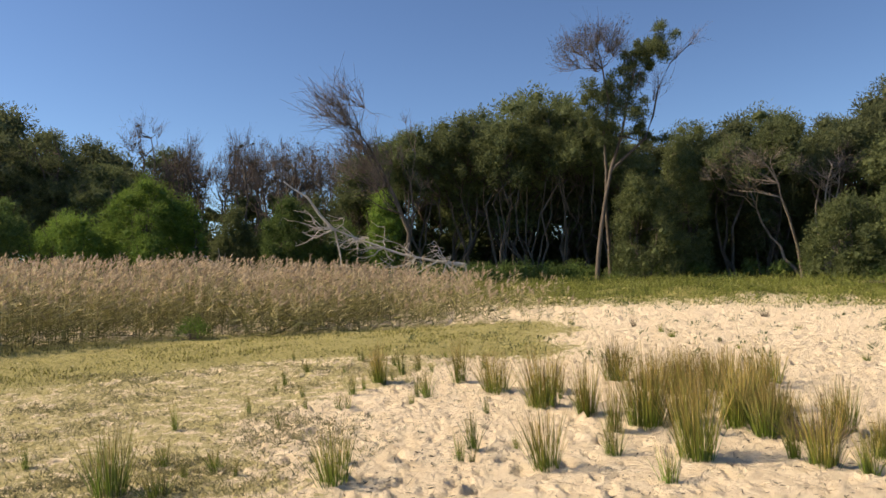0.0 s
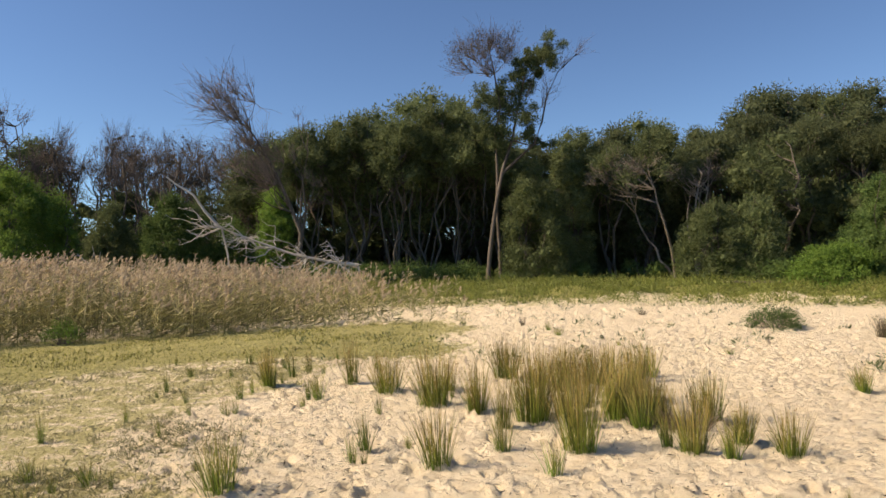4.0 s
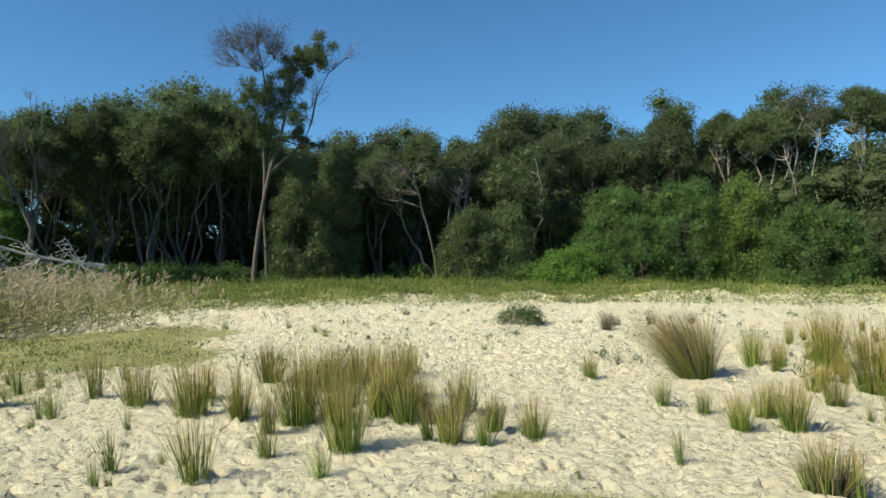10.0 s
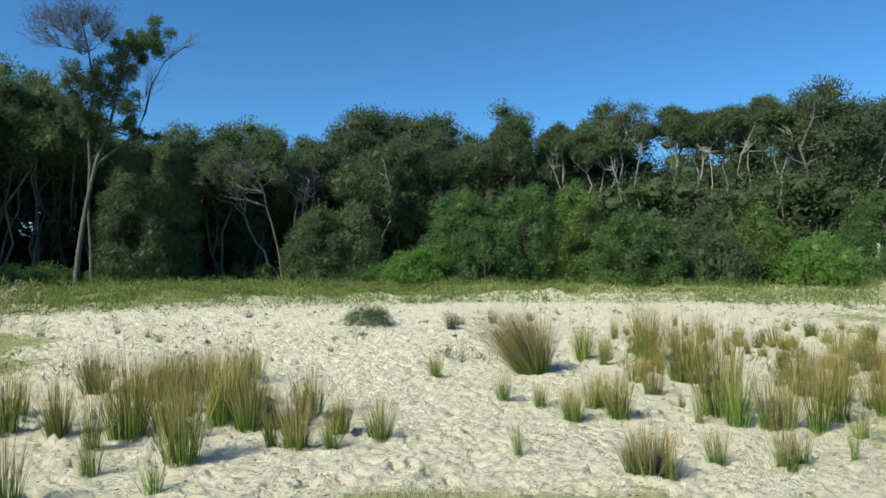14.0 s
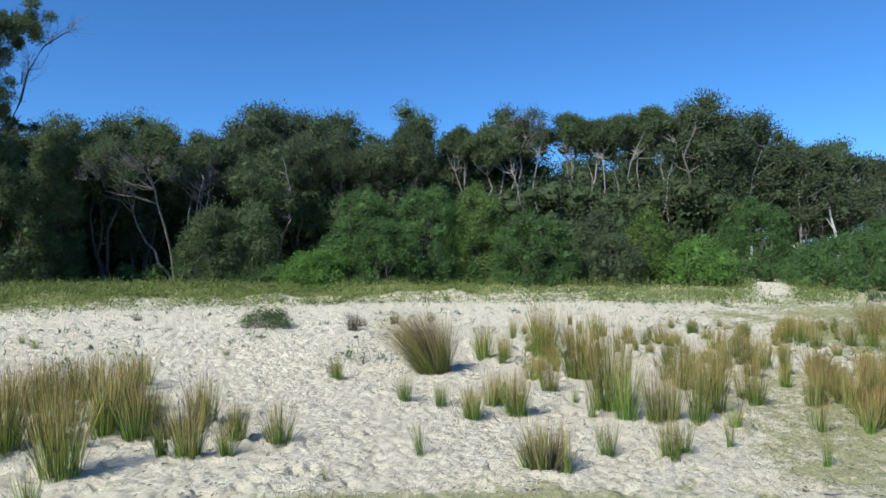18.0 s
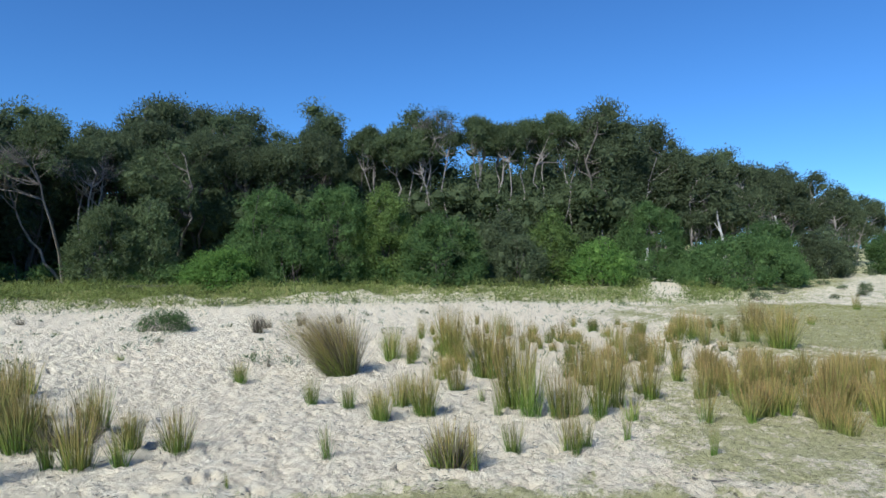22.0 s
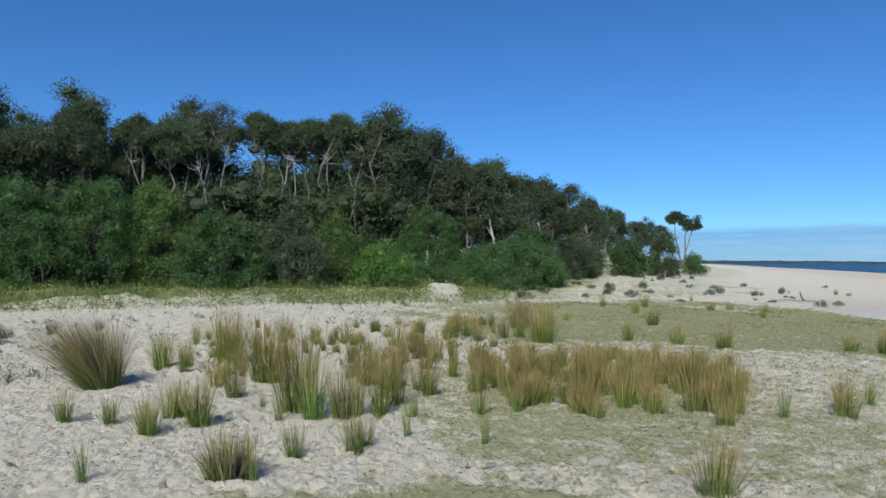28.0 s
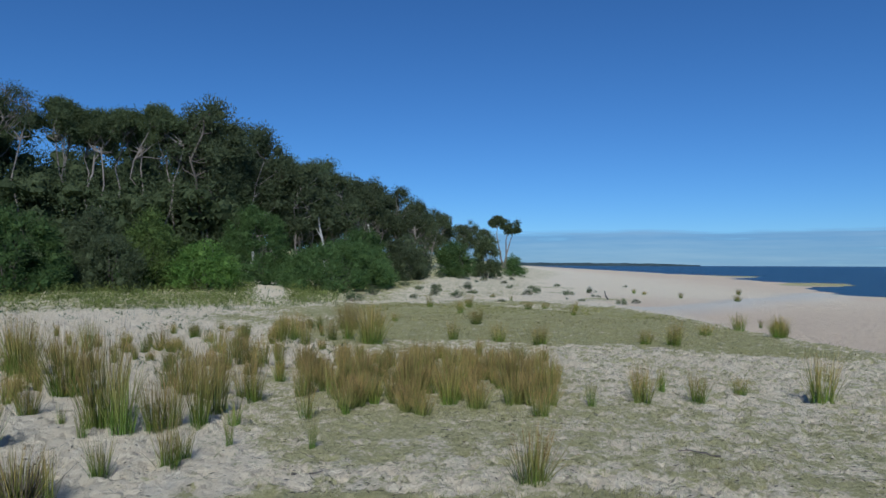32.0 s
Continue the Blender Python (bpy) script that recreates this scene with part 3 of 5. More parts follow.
# ---- trees ----
def grow(h, width, low, stems, lean, clumps, size, count, leaf, seed, bare=0.0, dome=False, droop=0.1, flat=0.9, girth=0.13, sway=0.12, reach=0.8):
    """Stems with limbs, a crown of leaf tufts and, for a share of the tufts, bare twigs instead."""
    r = np.random.default_rng(seed)
    woods, crown, dry = [], Pile(), Pile()
    lean = np.array([lean[0], lean[1], 0.0])
    lines = []
    for k in range(stems):
        an = k * 2 * np.pi / stems + r.uniform(0, 1.2)
        foot = np.array([np.cos(an), np.sin(an), 0]) * (0.0 if stems == 1 else r.uniform(0.1, 0.3) * min(1, stems / 3))
        tip = lean * r.uniform(0.75, 1.05) + np.array([np.cos(an), np.sin(an), 0]) * width * r.uniform(0.08, 0.26) * (stems > 1) + [0, 0, h * r.uniform(0.74, 0.9)]
        line = bend(foot - [0, 0, 0.15], tip, r.uniform(-0.02, 0.06), sway * 2.2, 9, r)
        stem, limbs = Pile(), Pile()
        tube(stem, line, girth * r.uniform(0.75, 1.1), girth * 0.22, 7)
        woods.append((stem, limbs))
        lines.append(line)
    mid, half = h * (1 + low) / 2, h * (1 - low) / 2
    spots = []
    if dome:
        for _ in range(clumps):
            d = r.normal(0, 1, 3)
            d[2] = abs(d[2])
            d /= np.linalg.norm(d)
            q = r.uniform(0.8, 1.0)
            bulge = 1 + 0.10 * math.sin(d[0] * 5 + seed) * math.sin(d[1] * 4 + seed * 2)
            spots.append((np.array([d[0] * q * (width / 2 - size * 0.6) * bulge, d[1] * q * (width / 2 - size * 0.6) * bulge, size * 0.35 + d[2] * q * (h - size * 1.2)]), d))
    else:
        boughs = max(3, clumps // 6)
        spread = width * 0.24
        for k in range(boughs):
            d = r.normal(0, 1, 3) + [0, 0, 0.3]
            d /= np.linalg.norm(d)
            d *= r.uniform(0.5, 1.0)
            if k == 0:
                d = np.array([0.1, 0.0, 1.0])
            hub = np.array([d[0] * max(width / 2 - spread * 0.9, 0.2), d[1] * max(width / 2 - spread * 0.9, 0.2), mid + d[2] * max(half - spread * 0.75 - size * flat, 0.1)])
            for _ in range(clumps // boughs):
                e = r.normal(0, 1, 3)
                e /= np.linalg.norm(e)
                e[2] = e[2] if e[2] > -0.35 else -e[2]
                spots.append((hub + e * spread * r.uniform(0.55, 1.0) * np.array([1, 1, 0.75]), d + e * 0.5))
    centres, sizes = [], []
    for c, d in spots:
        c = c + lean * (c[2] / h)
        chosen = r.integers(len(lines))
        line, limbs = lines[chosen], woods[chosen][1]
        rise = np.clip(c[2] - r.uniform(0.3, 0.6) * np.hypot(*(c[:2] - line[-1][:2])) - 0.5, 0.1 * h, line[-1][2])
        a = line[np.argmin(np.abs(line[:, 2] - rise))]
        if np.linalg.norm(c - a) > 0.3 and (not dome or r.uniform() < 0.3):
            tube(limbs, bend(a, c, r.uniform(-0.02, 0.12), 0.28, 6, r), girth * r.uniform(0.28, 0.42), girth * 0.08, 5)
        if r.uniform() < bare:
            twigs(dry, c - [0, 0, size * 0.5], (d[0] * 0.5, d[1] * 0.5, reach), size * 1.7, 7, r)
        else:
            centres.append(c)
            sizes.append(size * r.uniform(0.7, 1.25))
    if centres:
        foliage(crown, centres, sizes, r, count, leaf, flat, droop, 0.4 if bare < 0.3 else 0.12)
    return woods, crown, dry


def tree(x, y, h, label, leaf_mat, bark=None, width=5.0, low=0.45, stems=3, lean=(0, 0), clumps=26, size=0.85, count=260,
         leaf=(0.145, 0.06), seed=1, bare=0.0, dry_mat=None, group="trees of the dune wood", name="tree", **more):
    top = thing(name, x, y, label, "shrub" if name == "shrub" else "tree", group)
    woods, crown, dry = grow(h, width, low, stems, lean, clumps, size, count, leaf, seed, bare, **more)
    for stem, limbs in woods:
        trunk = part("trunk", stem, bark or BARK, top, smooth_shade=True)
        if limbs.n:
            tagged(part("branchwork", limbs, bark or BARK, trunk, smooth_shade=True), kind="stuff")
    if crown.n:
        part("crown", crown, leaf_mat, top)
    if dry.n:
        tagged(part("twig_spray", dry, dry_mat or TWIG, top, "leafless grey twigs"), kind="stuff")
    return top


# how high the wood's top stands against the sky: compass degrees, rise over distance
SKYLINE_AZ = [-40, -30.7, -29.3, -28, -26, -21.9, -17.3, -9, -6, -1.8, 1.6, 7.3, 10.2, 13, 19.7, 21.4, 23.6, 26.5, 29.1, 33.8, 39.8, 42.8, 45.4, 46.5, 48, 49.1, 52, 55.6, 58, 61.8, 64.2, 66.9, 70.4, 71.3, 75.9, 79.4, 83.2, 86.4, 87.9, 90.5, 93, 94.3]
SKYLINE_UP = [0.2, 0.2, 0.18, 0.16, 0.17, 0.176, 0.183, 0.18, 0.186, 0.22, 0.238, 0.255, 0.244, 0.233, 0.216, 0.178, 0.19, 0.203, 0.192, 0.206, 0.205, 0.19, 0.182, 0.22, 0.224, 0.205, 0.215, 0.228, 0.236, 0.22, 0.222, 0.23, 0.212, 0.172, 0.172, 0.149, 0.14, 0.121, 0.092, 0.08, 0.064, 0.045]


def skyline(x, y):
    """The height of a tree at x, y that just reaches the wood's top."""
    return EYE + math.hypot(x, y) * float(np.interp(math.degrees(math.atan2(x, y)), SKYLINE_AZ, SKYLINE_UP)) - float(height(x, y))


TEA = "dark green tea tree with crooked grey stems"
GUM = "tall coast tree with pale forked trunk and high crown"
# x, y, height, width, lowest leaf, stems, lean x
TEA_TREES = [
    (-21.2, 41.7, 7.8, 4.2, 0.2, 3, 0.5),
    (-5.2, 44.0, 8.6, 6.0, 0.2, 4, -0.5), (-1.5, 41.1, 10.0, 4.4, 0.4, 4, -0.4), (1.5, 41.8, 10.7, 4.6, 0.42, 4, 0), (3.6, 40.3, 9.6, 4.0, 0.45, 5, 0.3),
    (5.6, 41.0, 11.4, 4.4, 0.42, 4, 0), (7.4, 40.6, 10.7, 4.2, 0.45, 4, 0.4), (10.3, 41.2, 9.6, 4.6, 0.4, 4, 0.2), (14.3, 40.1, 9.9, 4.6, 0.3, 3, 0.4),
    (19.5, 39.6, 9.5, 4.6, 0.42, 3, 0.3)]
BUSHY_TREES = [(-31.0, 40.5, 9.2, 5.5, 0.05, 3, 0), (-26.8, 40.0, 9.4, 5.6, 0.05, 3, 0.3), (-24.4, 41.4, 10.5, 5.0, 0.08, 3, 0), (-29.0, 43.0, 9.6, 5.6, 0.1, 3, 0)]
OLIVE_TREES = [
    (16.9, 39.2, 8.6, 4.0, 0.45, 3, -0.6), (22.3, 38.4, 9.2, 5.0, 0.4, 3, 0), (24.3, 38.6, 9.8, 5.0, 0.35, 3, 0), (23.0, 40.3, 9.4, 5.0, 0.4, 3, 0),
    (26.4, 38.5, 10.2, 5.0, 0.38, 3, 0), (27.9, 36.4, 9.5, 4.6, 0.4, 3, 0), (30.2, 35.4, 9.9, 4.8, 0.4, 3, 0), (31.6, 33.0, 8.9, 4.6, 0.4, 3, 0),
    (34.5, 34.5, 9.0, 4.8, 0.4, 3, 0), (33.5, 31.5, 8.2, 4.6, 0.4, 3, 0)]
GUM_TREES = [
    (36.4, 33.8, 10.6, 4.0, 0.62, 2, 0.3), (37.9, 31.0, 9.9, 3.8, 0.55, 3, 0), (38.7, 28.9, 9.8, 3.6, 0.55, 2, -0.3), (39.6, 27.2, 9.6, 3.6, 0.55, 3, 0.2),
    (42.4, 24.3, 10.9, 3.8, 0.58, 3, 0.4), (43.6, 22.6, 9.9, 3.6, 0.55, 3, 0), (45.1, 21.4, 10.4, 4.2, 0.55, 3, 0.3), (45.0, 19.3, 11.0, 4.2, 0.55, 3, 0.2),
    (47.6, 17.6, 9.6, 4.4, 0.5, 3, -0.5)]
FAR_TREES = [
    (45.9, 15.9, 7.8, 4.6, 0.35, 3, 0), (48.6, 15.0, 9.0, 5.2, 0.35, 3, 0), (49.5, 12.6, 9.5, 5.4, 0.35, 3, 0), (50.2, 10.3, 9.0, 5.2, 0.3, 3, 0),
    (52.6, 9.0, 8.6, 5.2, 0.3, 3, 0.3), (58.3, 7.9, 9.3, 6.0, 0.35, 3, 0), (66.0, 7.2, 10.4, 6.0, 0.4, 3, 0.5), (76.4, 5.2, 10.4, 6.5, 0.4, 3, 0.5),
    (88.0, 4.5, 9.6, 6.5, 0.3, 3, 0), (98.0, 3.5, 9.6, 6.5, 0.3, 3, 0), (109.9, 2.5, 9.7, 7.0, 0.3, 3, 0), (120.0, 0.0, 10.0, 7.0, 0.3, 3, 0),
    (130.0, -4.0, 9.9, 7.5, 0.3, 3, 0), (139.8, -8.0, 10.2, 7.0, 0.4, 3, 0)]

seed = 100
for rows, mat, bark, label, kw in (
        (TEA_TREES, LEAF_TEA, BARK, TEA, dict(clumps=90, size=0.55, count=250, girth=0.085, sway=0.16)),
        (BUSHY_TREES, LEAF_OLIVE, BARK, "broad olive-green tree leafy to the ground", dict(clumps=110, size=0.6, count=250)),
        (OLIVE_TREES, LEAF_OLIVE, BARK, "olive-green tea tree with rounded crown and grey stems", dict(clumps=84, size=0.55, count=250)),
        (GUM_TREES, LEAF_TEA, BARK_GUM, GUM, dict(clumps=66, size=0.47, count=250, girth=0.11, sway=0.16)),
        (FAR_TREES, LEAF_OLIVE, BARK_GUM, "grey-green coast tree at the edge of the dune", dict(clumps=80, size=0.6, count=150, leaf=(0.22, 0.095), girth=0.11))):
    for x, y, h, w, low, stems, lx in rows:
        seed += 1
        if rows is FAR_TREES:
            low = 0.15
        if rows is GUM_TREES:
            w, low = w * 0.92, low + 0.07
        if rows is TEA_TREES:
            w, low, stems = w * 1.22, low - 0.02, stems + 2
        top = skyline(x, y)
        h = min(max(h + 0.3, 0.91 * top), 0.97 * top)
        tree(x, y, h, label, mat, bark, w, low, stems, (lx, 0), seed=seed, **kw)

# the tall tree in front of the wood
tall = thing("tree", 8.3, 36.7, "tall slender tea tree with forked trunk and half-bare ragged crown", "tree")
r = np.random.default_rng(5)
wood, crown, dry, brown = Pile(), Pile(), Pile(), Pile()
main = np.array([(0, 0, -0.2), (0.15, 0, 1.5), (0.35, 0, 3.0), (0.65, 0.1, 4.6), (1.0, 0.1, 6.2), (1.6, 0.2, 7.8), (1.9, 0.2, 9.2), (2.2, 0.1, 10.6), (2.6, 0, 12.2)])
second = np.array([(0.9, 0.5, -0.2), (0.85, 0.5, 2.0), (0.7, 0.4, 4.0), (0.75, 0.3, 6.0), (0.6, 0.1, 8.0), (0.9, 0, 9.6), (0.6, 0, 11.4), (0.3, 0, 12.8)])
third = np.array([(1.0, 0.1, 6.0), (1.9, 0, 6.8), (2.8, -0.1, 7.6), (3.3, 0, 8.8), (3.6, 0, 10.2), (4.3, 0, 11.6), (5.4, 0, 12.6)])
tube(wood, main, 0.14, 0.035, 8)
tube(wood, second, 0.11, 0.03, 8)
tube(wood, third, 0.09, 0.02, 7)
TUFTS = (((0.6, 0, 9.4), 0.95), ((1.3, 0.3, 9.0), 0.9), ((0.2, -0.2, 8.6), 0.7), ((1.9, 0, 9.8), 0.85), ((1.5, 0.4, 10.3), 0.8), ((0.9, 0.2, 10.4), 0.85),
             ((2.3, 0.1, 10.9), 0.7), ((2.8, 0, 12.1), 0.75), ((3.4, 0.2, 12.6), 0.75), ((4.1, 0, 12.9), 0.6), ((3.0, 0.1, 11.4), 0.5), ((3.8, 0.2, 12.0), 0.5),
             ((2.4, 0, 9.2), 0.6), ((2.9, 0.3, 8.2), 0.5), ((0.2, 0.2, 7.8), 0.55), ((3.2, 0, 7.7), 0.45), ((0.9, 0, 8.3), 0.7), ((-0.1, 0, 9.3), 0.6), ((0.5, 0.1, 10.2), 0.7), ((1.9, 0.1, 11.6), 0.55), ((2.2, 0, 12.0), 0.5))
for c, s in TUFTS:
    a = main[np.argmin(np.linalg.norm(main - c, axis=1))]
    tube(wood, bend(a, c, 0.05, 0.3, 5, r), 0.05, 0.012, 5)
centres = np.repeat([c for c, s in TUFTS], 5, 0) + r.normal(0, 0.42, (5 * len(TUFTS), 3))
foliage(crown, centres, np.repeat([0.5 * s for c, s in TUFTS], 5) * r.uniform(0.7, 1.2, len(centres)), r, 330, (0.13, 0.045), 0.9, 0.1, 0.15)
for c, up in (((0.3, 0, 11.2), (-0.4, 0, 1)), ((0.1, 0, 12.2), (-0.2, 0, 1)), ((0.9, 0, 12.2), (0.1, 0, 1)), ((-0.6, 0, 11.4), (-0.9, 0, 0.7)), ((0.4, 0.3, 12.7), (0.2, 0, 1)), ((-0.4, 0, 12.0), (-0.6, 0, 1)), ((1.2, 0, 12.0), (0.3, 0, 1))):
    tube(wood, bend(second[-2], c, 0.0, 0.3, 5, r), 0.035, 0.012, 5)
    twigs(dry, c, up, 1.5, 24, r, 0.013)
    foliage(brown, np.array(c) + np.array(up) * 0.9 + r.normal(0, 0.45, (6, 3)), np.full(6, 0.5), r, 110, (0.13, 0.022), 1.0, -0.4, 0.02)
for c, up in (((5.3, 0, 12.5), (0.8, 0, 0.7)), ((4.6, 0, 11.8), (0.2, 0, 1)), ((3.6, 0, 10.3), (0.1, 0, 1)), ((3.3, 0, 9.6), (0.4, 0, 1)), ((2.4, 0, 10.2), (0.5, 0, 1))):
    twigs(dry, c, up, 1.3, 11, r, 0.011)
tall.scale = (1, 1, 1.03)
part("trunk", wood, BARK, tall, smooth_shade=True)
part("crown", crown, LEAF_TEA, tall)
tagged(part("twig_spray", dry, TWIG, tall, "leafless brown twigs"), kind="stuff")
part("dry_crown", brown, LEAF_BROWN, tall, "thin dead brown foliage")

# the leaning bare tree
bare = thing("tree", -1.9, 36.9, "leaning half-dead tree with bare wind-swept twigs", "tree")
wood, dry = Pile(), Pile()
stem = np.array([(0, 0, -0.2), (-0.05, 0, 1.5), (0.1, 0, 3.0), (-0.5, 0, 4.6), (-1.1, 0, 6.0), (-1.9, 0, 7.6), (-2.7, 0, 8.8)])
side = np.array([(0.1, 0, 2.6), (0.35, 0.2, 4.2), (0.2, 0.3, 5.8), (0.5, 0.3, 7.4)])
tube(wood, stem, 0.17, 0.03, 8)
tube(wood, side, 0.09, 0.02, 6)
for k in range(22):
    a = stem[3 + k % 4] * 0.7 + stem[2 + k % 4] * 0.3
    e = a + np.array([r.uniform(-2.6, 0.5), r.uniform(-0.8, 0.8), r.uniform(0.7, 2.3)])
    tube(wood, bend(a, e, 0.05, 0.3, 6, r), 0.045, 0.012, 5)
    twigs(dry, e, (-0.6, 0, 0.75), 1.9, 17, r, 0.015)
for k in range(8):
    a = side[1 + k % 3]
    e = a + np.array([r.uniform(-0.7, 0.9), r.uniform(-0.6, 0.6), r.uniform(0.8, 1.8)])
    tube(wood, bend(a, e, 0.05, 0.3, 5, r), 0.03, 0.01, 5)
    twigs(dry, e, (0, 0, 1), 0.9, 6, r, 0.01)
part("trunk", wood, BARK, bare, smooth_shade=True)
tagged(part("twig_spray", dry, TWIG, bare, "grey leafless twigs"), kind="stuff")

# bare and browning trees behind the reeds
for k, (x, y, h, w) in enumerate([(-20.6, 47.0, 11.3, 3.4), (-18.1, 48.1, 9.9, 4.0), (-14.1, 48.1, 10.5, 4.4), (-11.0, 47.0, 9.0, 4.0), (-16.0, 52.0, 9.8, 5.0)]):
    tree(x, y, h + 0.8, "bare grey tree with fine upright twigs", LEAF_BROWN, BARK, w, 0.35, 4, (0, 0), 22, 0.8, 60, (0.13, 0.05), 300 + k, bare=0.85, reach=1.2)
for k, (x, y, h, w) in enumerate([(-13.0, 59.9, 11.7, 7.0), (-8.5, 60.0, 11.3, 7.0), (-17.5, 58.0, 11.0, 6.0), (-11.0, 52.5, 9.6, 5.5), (-6.8, 54.0, 10.0, 5.5), (-15.5, 54.5, 10.0, 5.5), (-20.5, 54.0, 9.8, 5.5), (-9.0, 47.5, 8.2, 4.5), (-18.6, 50.5, 9.4, 5.5), (-13.4, 50.0, 9.2, 5.5), (-6.2, 49.0, 9.6, 5.0), (-22.0, 57.0, 10.6, 6.0), (-16.0, 62.0, 11.8, 7.0), (-10.5, 56.0, 10.6, 6.0)]):
    tree(x, y, h + 1.2, "dying brown tree on the rise behind the wood", LEAF_BROWN, BARK, w, 0.3, 4, (0, 0), 40, 0.8, 90, (0.15, 0.05), 320 + k, bare=0.75, reach=1.3)

# half-bare trees that show their limbs
tree(18.6, 35.0, 7.9, "leaning tea tree with bare crooked limbs", LEAF_TEA, BARK_PALE, 5.2, 0.5, 2, (-3.6, 0), 36, 0.55, 240, seed=341, bare=0.62, dry_mat=BARK_PALE, girth=0.105, sway=0.09)
tree(20.6, 36.6, 8.0, "half-dead tea tree with pale bare branches", LEAF_OLIVE, BARK_GUM, 4.4, 0.45, 4, (0.6, 0), 36, 0.55, 240, seed=342, sway=0.07, bare=0.6, dry_mat=BARK_PALE, girth=0.11)
tree(40.8, 25.9, 0.99 * skyline(40.8, 25.9), "coast tree with white forked limbs and thin bare top", LEAF_OLIVE, BARK_GUM, 3.8, 0.6, 3, (-0.5, 0), 30, 0.5, 220, (0.13, 0.05), 343, bare=0.6, girth=0.1)
tree(46.6, 18.9, 0.95 * skyline(46.6, 18.9), "coast tree with pale trunks and greyish crown", LEAF_OLIVE, BARK_GUM, 4.4, 0.6, 3, (1.2, 0), 42, 0.5, 250, seed=344, girth=0.1)

# trees that fill the wood behind
kinds = []
for k in range(6):
    kinds.append(tree(60 + 3 * k, 60, 10.0, TEA if k % 2 else "olive-green tree deep in the dune wood", LEAF_TEA if k % 2 else LEAF_OLIVE, BARK, 6.0, 0.08, 3,
                      (0.2, 0.2), 90, 0.72, 220, (0.18, 0.078), 400 + k))
r = np.random.default_rng(9)
made, spots = 0, []
for _ in range(4000):
    az, d = r.uniform(-42, 93), r.uniform(36, 95)
    x, y = d * math.sin(radians(az)), d * math.cos(radians(az))
    u = float(inland(x, y))
    if -22 < az < -7 or not (11 if 44 < az < 67 else 3.5) < u < 22 or any((x - a) ** 2 + (y - b) ** 2 < 9.0 for a, b in spots):
        continue
    z = float(height(x, y))
    top = skyline(x, y) * r.uniform(0.82, 0.94)
    top = min(max(top, 4.0), 13)
    spots.append((x, y))
    m = Matrix.Translation((x, y, z - 0.1)) @ Matrix.Rotation(r.uniform(0, 6.28), 4, "Z") @ Matrix.Diagonal((max(top / 10, 0.75), max(top / 10, 0.75), top / 10, 1))
    if made < 6:
        kinds[made].matrix_basis = m
    else:
        copy_thing(kinds[made % 6], m)
    made += 1
    if made >= 60:
        break

# ---- shrubs ----
def shrub(x, y, top, w, mat, label, seed):
    """A dense round bush, leafy to the ground; top is its highest leaf over the eye's zero."""
    far = math.hypot(x, y) > 50
    h = top - float(ground_z(x, y))
    size = min(0.55 if far else 0.42, h * 0.25)
    n = int((w * w * 0.8 + w * h * 2.2) / (size * size * 3.2))
    return tree(x, y, h, label, mat, BARK, w, 0.0, 5, (0, 0), max(n, 8), size, 150 if far else 250, (0.2, 0.085) if far else (0.12, 0.05), seed,
                group="shrubs at the edge of the wood", name="shrub", girth=0.05, flat=0.95, dome=True)


BRIGHT, DEEP = "bright green rounded coastal shrub", "dark green dense coastal shrub"
GREEN = "fresh green round leafy coastal shrub"
SILVER = "grey-green shrub with small leathery leaves"
YELLOW = "olive shrub with yellowing tips"
